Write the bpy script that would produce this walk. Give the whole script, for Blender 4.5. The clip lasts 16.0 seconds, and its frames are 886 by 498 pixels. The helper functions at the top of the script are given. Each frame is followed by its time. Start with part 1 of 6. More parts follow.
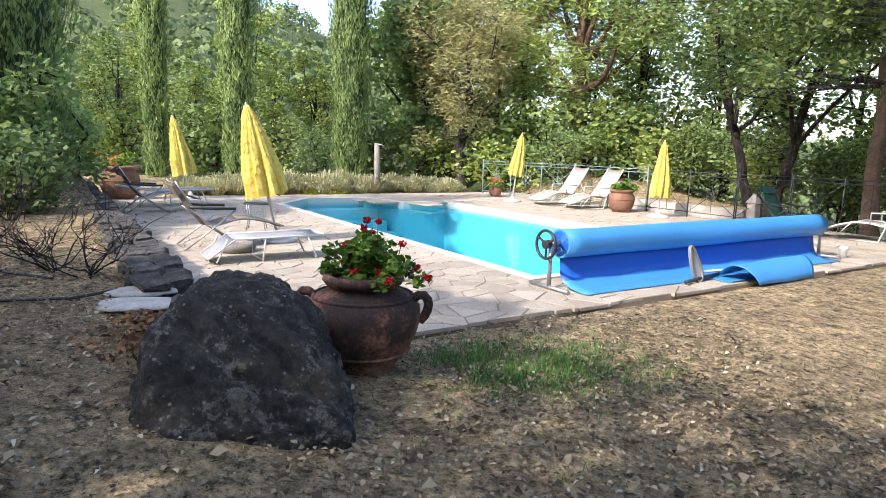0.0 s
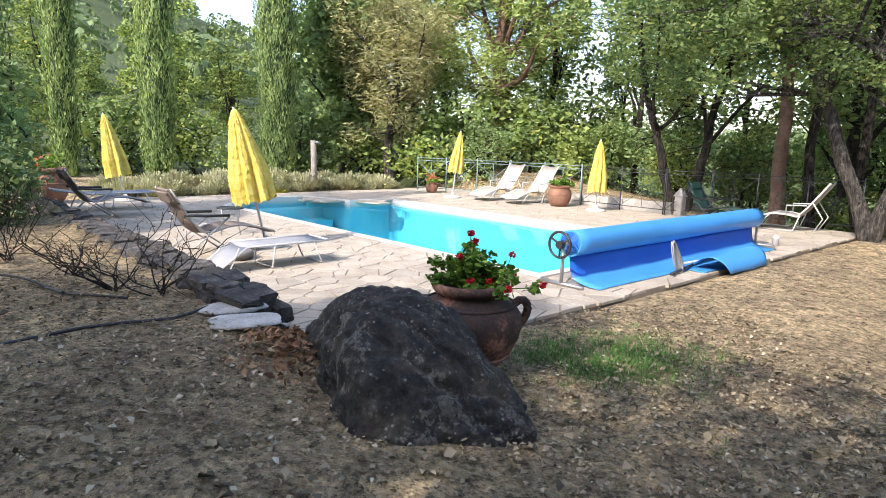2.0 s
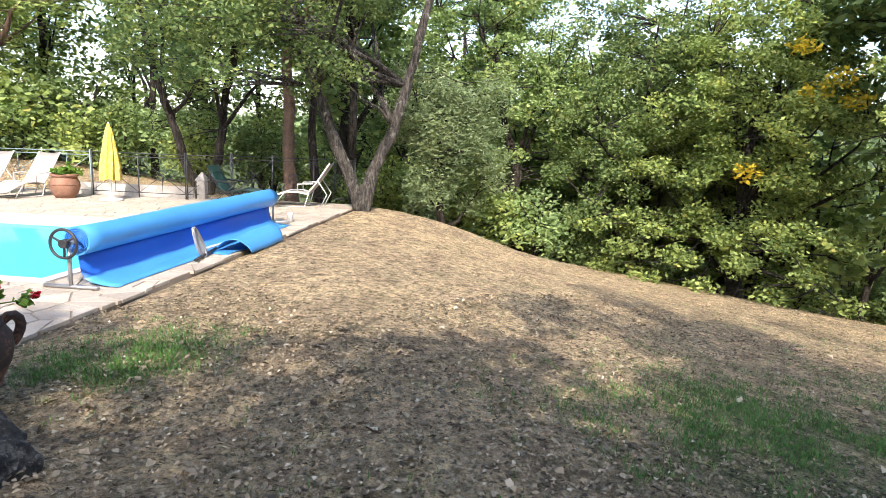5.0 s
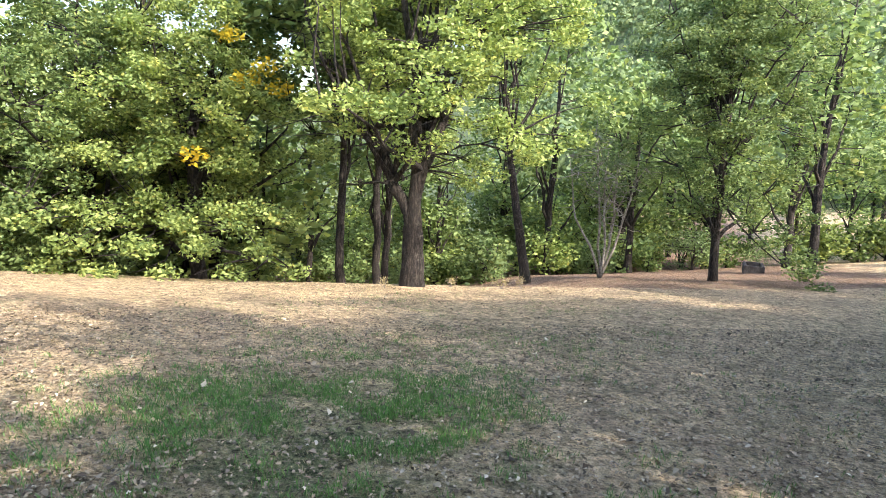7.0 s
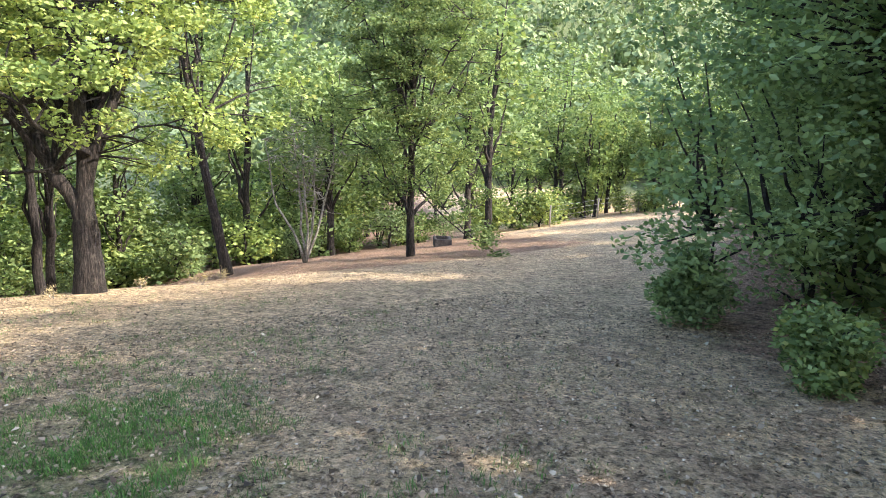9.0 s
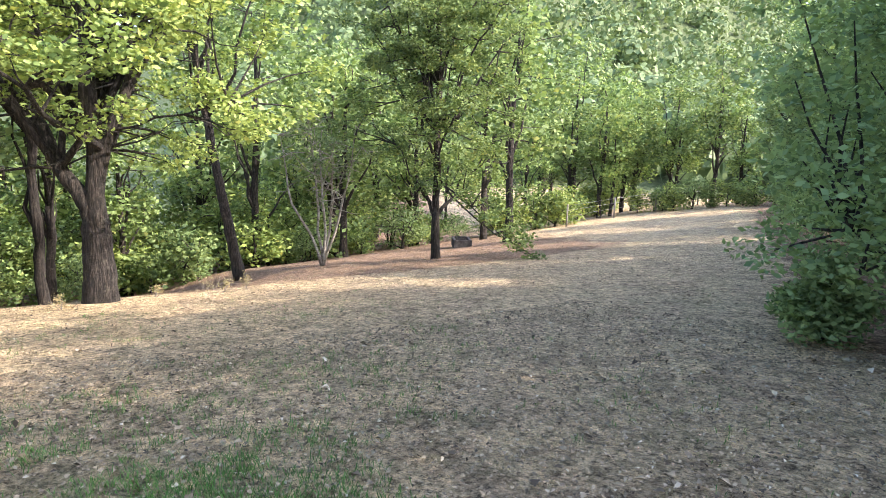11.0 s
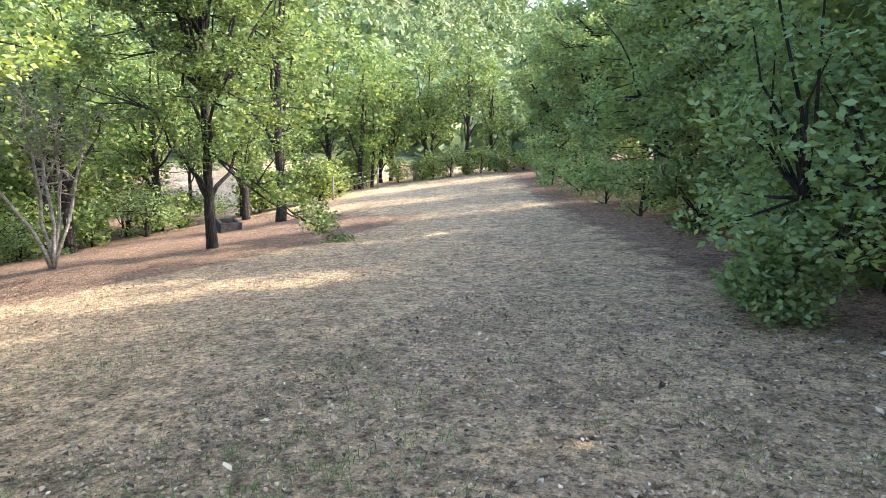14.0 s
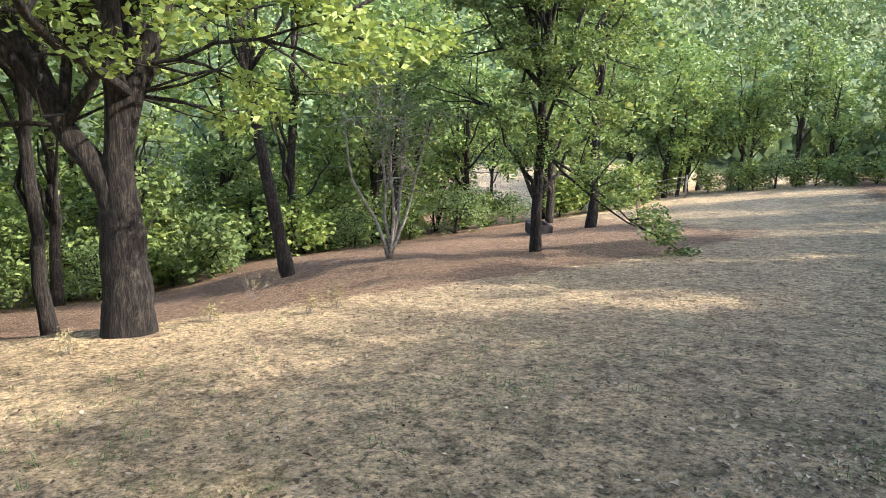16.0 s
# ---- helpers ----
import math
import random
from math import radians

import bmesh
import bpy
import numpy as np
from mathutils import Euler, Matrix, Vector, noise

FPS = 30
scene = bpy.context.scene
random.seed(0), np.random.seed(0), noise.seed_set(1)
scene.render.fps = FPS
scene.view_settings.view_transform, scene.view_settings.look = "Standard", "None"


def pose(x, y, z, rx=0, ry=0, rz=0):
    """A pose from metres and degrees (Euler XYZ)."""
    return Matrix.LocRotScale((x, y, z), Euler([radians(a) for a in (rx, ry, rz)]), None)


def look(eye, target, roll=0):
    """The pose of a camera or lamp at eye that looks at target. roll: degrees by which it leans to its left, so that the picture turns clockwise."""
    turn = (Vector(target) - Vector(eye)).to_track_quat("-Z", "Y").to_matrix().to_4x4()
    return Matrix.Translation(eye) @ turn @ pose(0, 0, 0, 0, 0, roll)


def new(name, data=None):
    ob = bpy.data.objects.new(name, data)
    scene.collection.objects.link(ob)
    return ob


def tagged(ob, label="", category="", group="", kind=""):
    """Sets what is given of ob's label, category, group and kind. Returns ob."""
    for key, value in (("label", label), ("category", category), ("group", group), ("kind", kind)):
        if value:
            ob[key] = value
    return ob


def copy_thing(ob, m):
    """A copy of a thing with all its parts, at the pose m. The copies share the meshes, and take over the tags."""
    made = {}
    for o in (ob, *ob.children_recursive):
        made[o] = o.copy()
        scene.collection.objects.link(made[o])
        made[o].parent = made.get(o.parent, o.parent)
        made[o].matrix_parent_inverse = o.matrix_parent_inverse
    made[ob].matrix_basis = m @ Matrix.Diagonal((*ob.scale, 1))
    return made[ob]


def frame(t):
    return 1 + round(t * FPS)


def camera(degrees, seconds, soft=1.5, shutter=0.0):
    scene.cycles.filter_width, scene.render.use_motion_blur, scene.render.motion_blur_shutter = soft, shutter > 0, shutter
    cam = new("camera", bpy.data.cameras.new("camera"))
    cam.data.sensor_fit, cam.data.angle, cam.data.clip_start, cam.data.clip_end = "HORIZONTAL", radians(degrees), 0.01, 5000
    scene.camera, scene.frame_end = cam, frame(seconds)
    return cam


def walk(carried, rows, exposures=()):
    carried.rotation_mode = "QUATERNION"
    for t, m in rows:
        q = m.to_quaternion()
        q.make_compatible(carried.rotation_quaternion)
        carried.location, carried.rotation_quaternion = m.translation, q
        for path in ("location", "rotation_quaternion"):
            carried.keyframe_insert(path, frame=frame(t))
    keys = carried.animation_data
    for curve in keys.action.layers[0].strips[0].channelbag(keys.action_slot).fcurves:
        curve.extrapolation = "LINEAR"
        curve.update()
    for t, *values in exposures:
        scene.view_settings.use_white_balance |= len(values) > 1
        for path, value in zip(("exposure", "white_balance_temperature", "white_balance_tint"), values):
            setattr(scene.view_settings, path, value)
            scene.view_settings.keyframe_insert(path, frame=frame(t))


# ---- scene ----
cam = camera(70.0, 16.0, 0.65)
METRES, EYE, TILT, LEAN, TURN = 9.6, 1.44, -9.2, -1.8, 0.0
ROWS = [
    (0.0, 0.0, 0.0, 0.0, 0.0, 0.0, -0.0),
    (0.5, -0.0416, -0.0096, 0.0019, -0.95, -0.14, 0.26),
    (1.0, -0.0797, -0.0216, 0.0063, -3.07, -0.36, 0.64),
    (1.5, -0.1169, -0.0217, 0.0103, -6.56, -0.63, 1.04),
    (2.0, -0.147, -0.0249, 0.0157, -9.68, -0.93, 1.62),
    (2.5, -0.1626, -0.0349, 0.0178, -11.64, -1.3, 1.82),
    (3.0, -0.1644, -0.0417, 0.0205, -16.05, -1.81, 2.77),
    (5.5, -0.1328, -0.0467, 0.0189, -61.43, -7.08, 6.84),
    (6.0, -0.1299, -0.0473, 0.018, -73.24, -8.97, 7.2),
    (6.5, -0.1191, -0.0509, 0.015, -85.07, -10.75, 7.11),
    (7.0, -0.1025, -0.055, 0.0126, -96.79, -12.43, 6.77),
    (7.5, -0.0885, -0.0599, 0.0109, -108.5, -14.13, 5.92),
    (8.0, -0.0839, -0.0585, 0.0095, -119.93, -15.65, 4.89),
    (10.5, 0.0626, -0.0415, -0.014, -125.01, -16.67, 4.37),
    (11.0, 0.1164, -0.0368, -0.0201, -124.29, -16.51, 4.56),
    (11.5, 0.1642, -0.0369, -0.0268, -124.36, -16.46, 4.49),
    (12.0, 0.2135, -0.0472, -0.0372, -130.62, -16.98, 3.66),
    (12.5, 0.2611, -0.0458, -0.0406, -138.51, -18.28, 2.58),
    (13.0, 0.31, -0.0492, -0.0442, -143.62, -19.37, 1.81),
    (13.5, 0.3645, -0.0592, -0.0494, -146.76, -19.97, 1.41),
    (14.0, 0.4189, -0.0619, -0.0568, -148.04, -20.25, 1.1),
    (14.5, 0.4717, -0.0683, -0.0656, -148.28, -20.23, 0.95),
    (15.0, 0.5265, -0.0696, -0.0739, -141.6, -20.01, 2.23),
    (15.5, 0.5832, -0.0624, -0.0849, -132.27, -19.2, 3.62),
    (16.0, 0.638, -0.0562, -0.0933, -123.82, -18.48, 4.5),
]
walk(cam, [(t, pose(0, 0, EYE, TILT, LEAN, TURN) @ pose(METRES * x, METRES * y, METRES * z, 90 + pitch, roll, yaw)) for t, x, y, z, yaw, pitch, roll in ROWS],
     [(0.0, 1.62, 6500, 15), (3.0, 1.68, 6500, 15), (5.5, 2.03, 6600, 15), (7.0, 2.48, 6600, 16), (10.5, 2.64, 6600, 18), (13.0, 2.76, 6600, 18), (14.5, 2.78, 6600, 18), (16.0, 2.28, 6500, 14)])

# ---- world, sun ----
SUN_AZ = Vector((-0.74, -0.67, 0)).normalized()
SUN_EL = radians(38.7)
world = bpy.data.worlds.new("world")
scene.world = world
world.use_nodes = True
wn = world.node_tree.nodes
sky = wn.new("ShaderNodeTexSky")
sky.sky_type = "NISHITA"
sky.sun_disc = False
sky.sun_elevation = SUN_EL
sky.sun_rotation = math.atan2(SUN_AZ.x, SUN_AZ.y)
sky.air_density, sky.dust_density, sky.ozone_density = 1.0, 2.0, 1.0
world.node_tree.links.new(sky.outputs[0], wn["Background"].inputs[0])
wn["Background"].inputs[1].default_value = 0.15
sun_data = bpy.data.lights.new("sun", "SUN")
sun_data.energy, sun_data.angle, sun_data.color = 2.05, radians(0.55), (1.0, 0.93, 0.82)
sun = new("sun", sun_data)
sun.matrix_world = look((0, 0, 30), Vector((0, 0, 30)) - (SUN_AZ * math.cos(SUN_EL) + Vector((0, 0, math.sin(SUN_EL)))))

# ---- materials ----
rng = np.random.default_rng(7)


def mat_base(name):
    m = bpy.data.materials.new(name)
    m.use_nodes = True
    nt = m.node_tree
    return m, nt, nt.nodes["Principled BSDF"]


def n_new(nt, kind, **vals):
    n = nt.nodes.new(kind)
    for k, v in vals.items():
        n.inputs[k.replace("_", " ")].default_value = v
    return n


def ramp(nt, src, stops):
    r = nt.nodes.new("ShaderNodeValToRGB")
    el = r.color_ramp.elements
    while len(el) < len(stops):
        el.new(0.5)
    for e, (p, c) in zip(el, stops):
        e.position, e.color = p, (*c, 1)
    nt.links.new(src, r.inputs[0])
    return r.outputs[0]


def mixc(nt, fac, a, b, mode="MIX"):
    n = nt.nodes.new("ShaderNodeMix")
    n.data_type, n.blend_type = "RGBA", mode
    for sock, v in ((n.inputs[0], fac), (n.inputs[6], a), (n.inputs[7], b)):
        if isinstance(v, (int, float)):
            sock.default_value = v
        elif isinstance(v, tuple):
            sock.default_value = (*v, 1)
        else:
            nt.links.new(v, sock)
    return n.outputs[2]


def coord(nt, which="Object"):
    return nt.nodes.new("ShaderNodeTexCoord").outputs[which]


def world_pos(nt):
    return nt.nodes.new("ShaderNodeNewGeometry").outputs["Position"]


def noise_n(nt, vec, scale, detail=5.0, rough=0.6):
    n = n_new(nt, "ShaderNodeTexNoise", Scale=scale, Detail=detail, Roughness=rough)
    nt.links.new(vec, n.inputs["Vector"])
    return n.outputs[0]


def bump(nt, bsdf, h, strength=0.4, dist=0.02):
    b = n_new(nt, "ShaderNodeBump", Strength=strength, Distance=dist)
    nt.links.new(h, b.inputs["Height"])
    nt.links.new(b.outputs[0], bsdf.inputs["Normal"])


def grainy(name, stops, scale=4.0, fine=40.0, rough=0.85, bump_s=0.4, dist=0.01, metal=0.0, mottling=0.5, use_world=False, random_value=0.0):
    """Two scales of noise through a ramp of colours, and fine relief."""
    m, nt, b = mat_base(name)
    vec = world_pos(nt) if use_world else coord(nt)
    big, small = noise_n(nt, vec, scale), noise_n(nt, vec, fine, 6.0, 0.7)
    mixv = nt.nodes.new("ShaderNodeMix")
    mixv.inputs[0].default_value = mottling
    nt.links.new(big, mixv.inputs[2])
    nt.links.new(small, mixv.inputs[3])
    c = ramp(nt, mixv.outputs[0], stops)
    if random_value:
        info = nt.nodes.new("ShaderNodeObjectInfo")
        hsv = n_new(nt, "ShaderNodeHueSaturation")
        mr = n_new(nt, "ShaderNodeMapRange")
        mr.inputs[3].default_value, mr.inputs[4].default_value = 1 - random_value, 1 + random_value
        nt.links.new(info.outputs["Random"], mr.inputs[0])
        nt.links.new(mr.outputs[0], hsv.inputs["Value"])
        nt.links.new(c, hsv.inputs["Color"])
        c = hsv.outputs[0]
    nt.links.new(c, b.inputs["Base Color"])
    b.inputs["Roughness"].default_value, b.inputs["Metallic"].default_value = rough, metal
    bump(nt, b, mixv.outputs[0], bump_s, dist)
    return m


def foliage(name, dark, light, extra=None, through_light=0.35, rough=0.62):
    """Leaves: each one its own shade, some light passing through."""
    m, nt, b = mat_base(name)
    geo = nt.nodes.new("ShaderNodeNewGeometry")
    info = nt.nodes.new("ShaderNodeObjectInfo")
    stops = [(0.0, dark), (0.75, light)]
    if extra:
        stops += [(0.93, light), (1.0, extra)]
    c = ramp(nt, geo.outputs["Random Per Island"], stops)
    patch = ramp(nt, noise_n(nt, coord(nt), 0.7, 3.0), [(0.3, (0.72, 0.8, 0.72)), (0.7, (1.15, 1.1, 0.95))])
    c = mixc(nt, 1.0, c, patch, "MULTIPLY")
    hsv = n_new(nt, "ShaderNodeHueSaturation")
    mr = n_new(nt, "ShaderNodeMapRange")
    mr.inputs[3].default_value, mr.inputs[4].default_value = 0.8, 1.2
    nt.links.new(info.outputs["Random"], mr.inputs[0])
    nt.links.new(mr.outputs[0], hsv.inputs["Value"])
    nt.links.new(c, hsv.inputs["Color"])
    nt.links.new(hsv.outputs[0], b.inputs["Base Color"])
    b.inputs["Roughness"].default_value = rough
    b.inputs["Specular IOR Level"].default_value = 0.25
    t = nt.nodes.new("ShaderNodeBsdfTranslucent")
    warm = mixc(nt, 1.0, hsv.outputs[0], (1.15, 1.1, 0.7), "MULTIPLY")
    nt.links.new(warm, t.inputs[0])
    mx = nt.nodes.new("ShaderNodeMixShader")
    mx.inputs[0].default_value = through_light
    nt.links.new(b.outputs[0], mx.inputs[1])
    nt.links.new(t.outputs[0], mx.inputs[2])
    nt.links.new(mx.outputs[0], nt.nodes["Material Output"].inputs[0])
    return m


OAK_LEAF = foliage("oak_leaf", (0.075, 0.13, 0.05), (0.25, 0.34, 0.14), (0.38, 0.40, 0.15), 0.38)
BRIGHT_LEAF = foliage("bright_leaf", (0.095, 0.15, 0.05), (0.335, 0.42, 0.15), (0.46, 0.44, 0.14), 0.38)
DARK_LEAF = foliage("holm_leaf", (0.125, 0.20, 0.10), (0.31, 0.42, 0.21), None, 0.4)
GREY_LEAF = foliage("olive_leaf", (0.10, 0.145, 0.075), (0.25, 0.32, 0.19))
CYPRESS_LEAF = foliage("cypress_leaf", (0.10, 0.17, 0.065), (0.34, 0.45, 0.20), None, 0.3)
PINE_LEAF = foliage("pine_needle", (0.12, 0.18, 0.05), (0.32, 0.39, 0.15), None, 0.3)
DRY_LEAF = foliage("pale_needle", (0.26, 0.26, 0.13), (0.46, 0.44, 0.26), None, 0.3)
FAR_LEAF = foliage("far_leaf", (0.07, 0.11, 0.055), (0.16, 0.215, 0.11), None, 0.2, 0.7)
LAVENDER = foliage("lavender_leaf", (0.30, 0.30, 0.20), (0.54, 0.52, 0.38), (0.45, 0.40, 0.42), 0.25)
YELLOW_GREEN = foliage("low_shrub_leaf", (0.2, 0.22, 0.03), (0.42, 0.4, 0.06), None, 0.25)
LITTER = foliage("litter_leaf", (0.045, 0.033, 0.025), (0.36, 0.285, 0.21), (0.62, 0.55, 0.46), 0.1, 0.8)
GRASS = foliage("grass_blade", (0.05, 0.13, 0.035), (0.14, 0.30, 0.08), (0.30, 0.30, 0.15), 0.35)
DRY_GRASS = foliage("dry_grass_blade", (0.25, 0.19, 0.10), (0.5, 0.42, 0.26), None, 0.2)
GERANIUM_LEAF = foliage("geranium_leaf", (0.06, 0.15, 0.02), (0.2, 0.34, 0.06), None, 0.25)
PETAL = foliage("geranium_petal", (0.45, 0.01, 0.02), (0.75, 0.03, 0.06), None, 0.25)
PALE_PETAL = foliage("pink_petal", (0.6, 0.15, 0.06), (0.8, 0.35, 0.2), None, 0.25)

def bark_material(name, stops, patch, amount):
    """Bark: furrows drawn out along the trunk, with paler patches of lichen."""
    m, nt, b = mat_base(name)
    mp = nt.nodes.new("ShaderNodeMapping")
    mp.inputs["Scale"].default_value = (1.0, 1.0, 0.22)
    nt.links.new(coord(nt), mp.inputs["Vector"])
    furrow = noise_n(nt, mp.outputs[0], 22.0, 7.0, 0.7)
    c = ramp(nt, furrow, stops)
    spots = ramp(nt, noise_n(nt, coord(nt), 3.5, 6.0, 0.75), [(0.56, (0, 0, 0)), (0.66, (amount, amount, amount))])
    c = mixc(nt, spots, c, patch)
    nt.links.new(c, b.inputs["Base Color"])
    b.inputs["Roughness"].default_value = 0.95
    bump(nt, b, furrow, 1.0, 0.12)
    return m


def boulder_material():
    """Dark crusted rock, paler on worn patches, with dots of lichen and a little brown moss."""
    m, nt, b = mat_base("boulder_stone")
    p = coord(nt)
    big, mid, fine = noise_n(nt, p, 4.5, 7.0, 0.75), noise_n(nt, p, 12.0, 8.0, 0.78), noise_n(nt, p, 60.0, 6.0, 0.75)
    c = ramp(nt, mid, [(0.36, (0.012, 0.011, 0.011)), (0.5, (0.04, 0.037, 0.034)), (0.64, (0.10, 0.092, 0.08))])
    add = nt.nodes.new("ShaderNodeMath")
    add.operation = "MULTIPLY_ADD"
    add.inputs[1].default_value = 0.75
    nt.links.new(mid, add.inputs[0])
    nt.links.new(big, add.inputs[2])
    worn = ramp(nt, add.outputs[0], [(0.94, (0, 0, 0)), (1.08, (0.6, 0.6, 0.6))])
    pale = ramp(nt, fine, [(0.35, (0.10, 0.09, 0.075)), (0.6, (0.36, 0.34, 0.29))])
    c = mixc(nt, worn, c, pale)
    vor = n_new(nt, "ShaderNodeTexVoronoi", Scale=30.0)
    nt.links.new(p, vor.inputs["Vector"])
    sep = nt.nodes.new("ShaderNodeSeparateColor")
    nt.links.new(vor.outputs["Color"], sep.inputs[0])
    jit = nt.nodes.new("ShaderNodeMath")
    jit.operation = "MULTIPLY_ADD"
    jit.inputs[1].default_value = 0.5
    nt.links.new(fine, jit.inputs[0])
    nt.links.new(vor.outputs["Distance"], jit.inputs[2])
    dots = mixc(nt, 1.0, ramp(nt, jit.outputs[0], [(0.44, (1, 1, 1)), (0.52, (0, 0, 0))]), ramp(nt, sep.outputs[0], [(0.80, (0, 0, 0)), (0.84, (0.7, 0.7, 0.7))]), "MULTIPLY")
    c = mixc(nt, dots, c, (0.34, 0.33, 0.30))
    moss = ramp(nt, noise_n(nt, p, 1.4, 4.0, 0.7), [(0.58, (0, 0, 0)), (0.7, (0.5, 0.5, 0.5))])
    c = mixc(nt, moss, c, (0.10, 0.08, 0.04))
    nt.links.new(c, b.inputs["Base Color"])
    b.inputs["Roughness"].default_value = 0.95
    bump(nt, b, mid, 1.0, 0.06)
    return m


BOULDER_STONE = boulder_material()
BARK = bark_material("bark", [(0.38, (0.006, 0.005, 0.004)), (0.5, (0.022, 0.017, 0.013)), (0.64, (0.07, 0.057, 0.045))], (0.13, 0.115, 0.09), 0.5)
PALE_BARK = bark_material("pale_bark", [(0.38, (0.014, 0.012, 0.010)), (0.5, (0.055, 0.048, 0.040)), (0.64, (0.15, 0.135, 0.115))], (0.30, 0.285, 0.25), 0.75)
THIN_BARK = grainy("thin_pale_bark", [(0.38, (0.13, 0.115, 0.09)), (0.5, (0.26, 0.235, 0.19)), (0.64, (0.44, 0.41, 0.35))], 5.0, 20.0, 0.95, 0.8, 0.02)
RED_BARK = grainy("pine_bark", [(0.3, (0.06, 0.04, 0.03)), (0.55, (0.19, 0.12, 0.085)), (0.75, (0.33, 0.22, 0.16))], 4.0, 24.0, 0.95, 1.0, 0.04)
STONE_DARK = grainy("weathered_stone", [(0.38, (0.014, 0.013, 0.012)), (0.48, (0.048, 0.043, 0.038)), (0.56, (0.125, 0.11, 0.09)), (0.65, (0.36, 0.335, 0.29))], 4.2, 38.0, 0.95, 1.0, 0.08, mottling=0.5)
WALL_STONE = grainy("wall_stone", [(0.36, (0.02, 0.018, 0.018)), (0.5, (0.06, 0.055, 0.052)), (0.66, (0.17, 0.155, 0.14))], 5.0, 45.0, 0.95, 1.0, 0.02, random_value=0.35)
WHITE_STONE = grainy("white_stone", [(0.35, (0.26, 0.245, 0.22)), (0.5, (0.42, 0.40, 0.37)), (0.65, (0.56, 0.54, 0.51))], 6.0, 50.0, 0.9, 0.8, 0.015)
FLAG = grainy("flagstone", [(0.3, (0.27, 0.22, 0.165)), (0.5, (0.38, 0.33, 0.265)), (0.7, (0.48, 0.445, 0.38))], 2.6, 40.0, 0.85, 0.35, 0.006, use_world=True, random_value=0.14)
JOINT = grainy("mortar", [(0.3, (0.19, 0.155, 0.115)), (0.7, (0.30, 0.25, 0.19))], 6.0, 60.0, 0.95, 0.4, 0.006)
COPING = grainy("coping", [(0.3, (0.50, 0.49, 0.45)), (0.7, (0.62, 0.61, 0.58))], 6.0, 60.0, 0.7, 0.2, 0.004)
LINER = grainy("pool_liner", [(0.3, (0.10, 0.52, 0.66)), (0.7, (0.14, 0.60, 0.72))], 0.6, 9.0, 0.5, 0.05, 0.003)
TERRA = grainy("terracotta", [(0.36, (0.018, 0.014, 0.013)), (0.49, (0.06, 0.034, 0.026)), (0.56, (0.22, 0.10, 0.065)), (0.66, (0.42, 0.24, 0.17))], 2.6, 42.0, 0.85, 0.5, 0.01, mottling=0.3)
TERRA_CLEAN = grainy("clean_terracotta", [(0.35, (0.14, 0.07, 0.045)), (0.65, (0.34, 0.18, 0.12))], 3.2, 30.0, 0.85, 0.3, 0.006)
SOIL = grainy("soil", [(0.3, (0.05, 0.035, 0.025)), (0.7, (0.14, 0.10, 0.07))], 10.0, 60.0, 0.95, 0.8, 0.02)
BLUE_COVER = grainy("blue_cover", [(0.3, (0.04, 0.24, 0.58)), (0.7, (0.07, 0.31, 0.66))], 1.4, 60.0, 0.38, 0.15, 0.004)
# the same cover with shade put into its blue
BLUE_SHADED = grainy("shaded_blue_cover", [(0.3, (0.008, 0.10, 0.50)), (0.7, (0.015, 0.14, 0.58))], 1.4, 60.0, 0.45, 0.15, 0.004)
STEEL = grainy("grey_steel", [(0.3, (0.32, 0.32, 0.33)), (0.7, (0.5, 0.5, 0.51))], 8.0, 60.0, 0.4, 0.1, 0.002, 0.8)
WHITE_METAL = grainy("white_metal", [(0.3, (0.5, 0.5, 0.5)), (0.7, (0.66, 0.66, 0.65))], 8.0, 60.0, 0.4, 0.1, 0.002)
DARK_METAL = grainy("dark_metal", [(0.3, (0.03, 0.033, 0.035)), (0.7, (0.08, 0.085, 0.09))], 8.0, 60.0, 0.5, 0.2, 0.002, 0.4)
GREEN_METAL = grainy("grey_green_metal", [(0.3, (0.16, 0.24, 0.25)), (0.7, (0.30, 0.40, 0.41))], 8.0, 60.0, 0.55, 0.2, 0.002, 0.1)
BLACK_PLASTIC = grainy("black_plastic", [(0.3, (0.012, 0.012, 0.014)), (0.7, (0.035, 0.035, 0.04))], 8.0, 60.0, 0.45, 0.1, 0.002)
GREY_WEB = grainy("grey_mesh_fabric", [(0.3, (0.24, 0.25, 0.27)), (0.7, (0.36, 0.37, 0.39))], 6.0, 160.0, 0.8, 0.4, 0.003)
BROWN_WEB = grainy("brown_mesh_fabric", [(0.3, (0.13, 0.10, 0.085)), (0.7, (0.23, 0.19, 0.165))], 6.0, 160.0, 0.8, 0.4, 0.003)
BEIGE_WEB = grainy("beige_mesh_fabric", [(0.3, (0.34, 0.30, 0.26)), (0.7, (0.46, 0.42, 0.37))], 6.0, 160.0, 0.8, 0.4, 0.003)
YELLOW = grainy("yellow_canvas", [(0.34, (0.40, 0.27, 0.03)), (0.5, (0.66, 0.52, 0.10)), (0.68, (0.80, 0.70, 0.28))], 9.0, 70.0, 0.8, 0.4, 0.006)
WOOD_GREY = grainy("grey_wood", [(0.3, (0.16, 0.14, 0.12)), (0.7, (0.36, 0.33, 0.29))], 4.0, 50.0, 0.9, 0.6, 0.008)
RUBBER = grainy("grey_rubber", [(0.3, (0.16, 0.15, 0.14)), (0.7, (0.30, 0.28, 0.26))], 5.0, 60.0, 0.9, 0.5, 0.008)
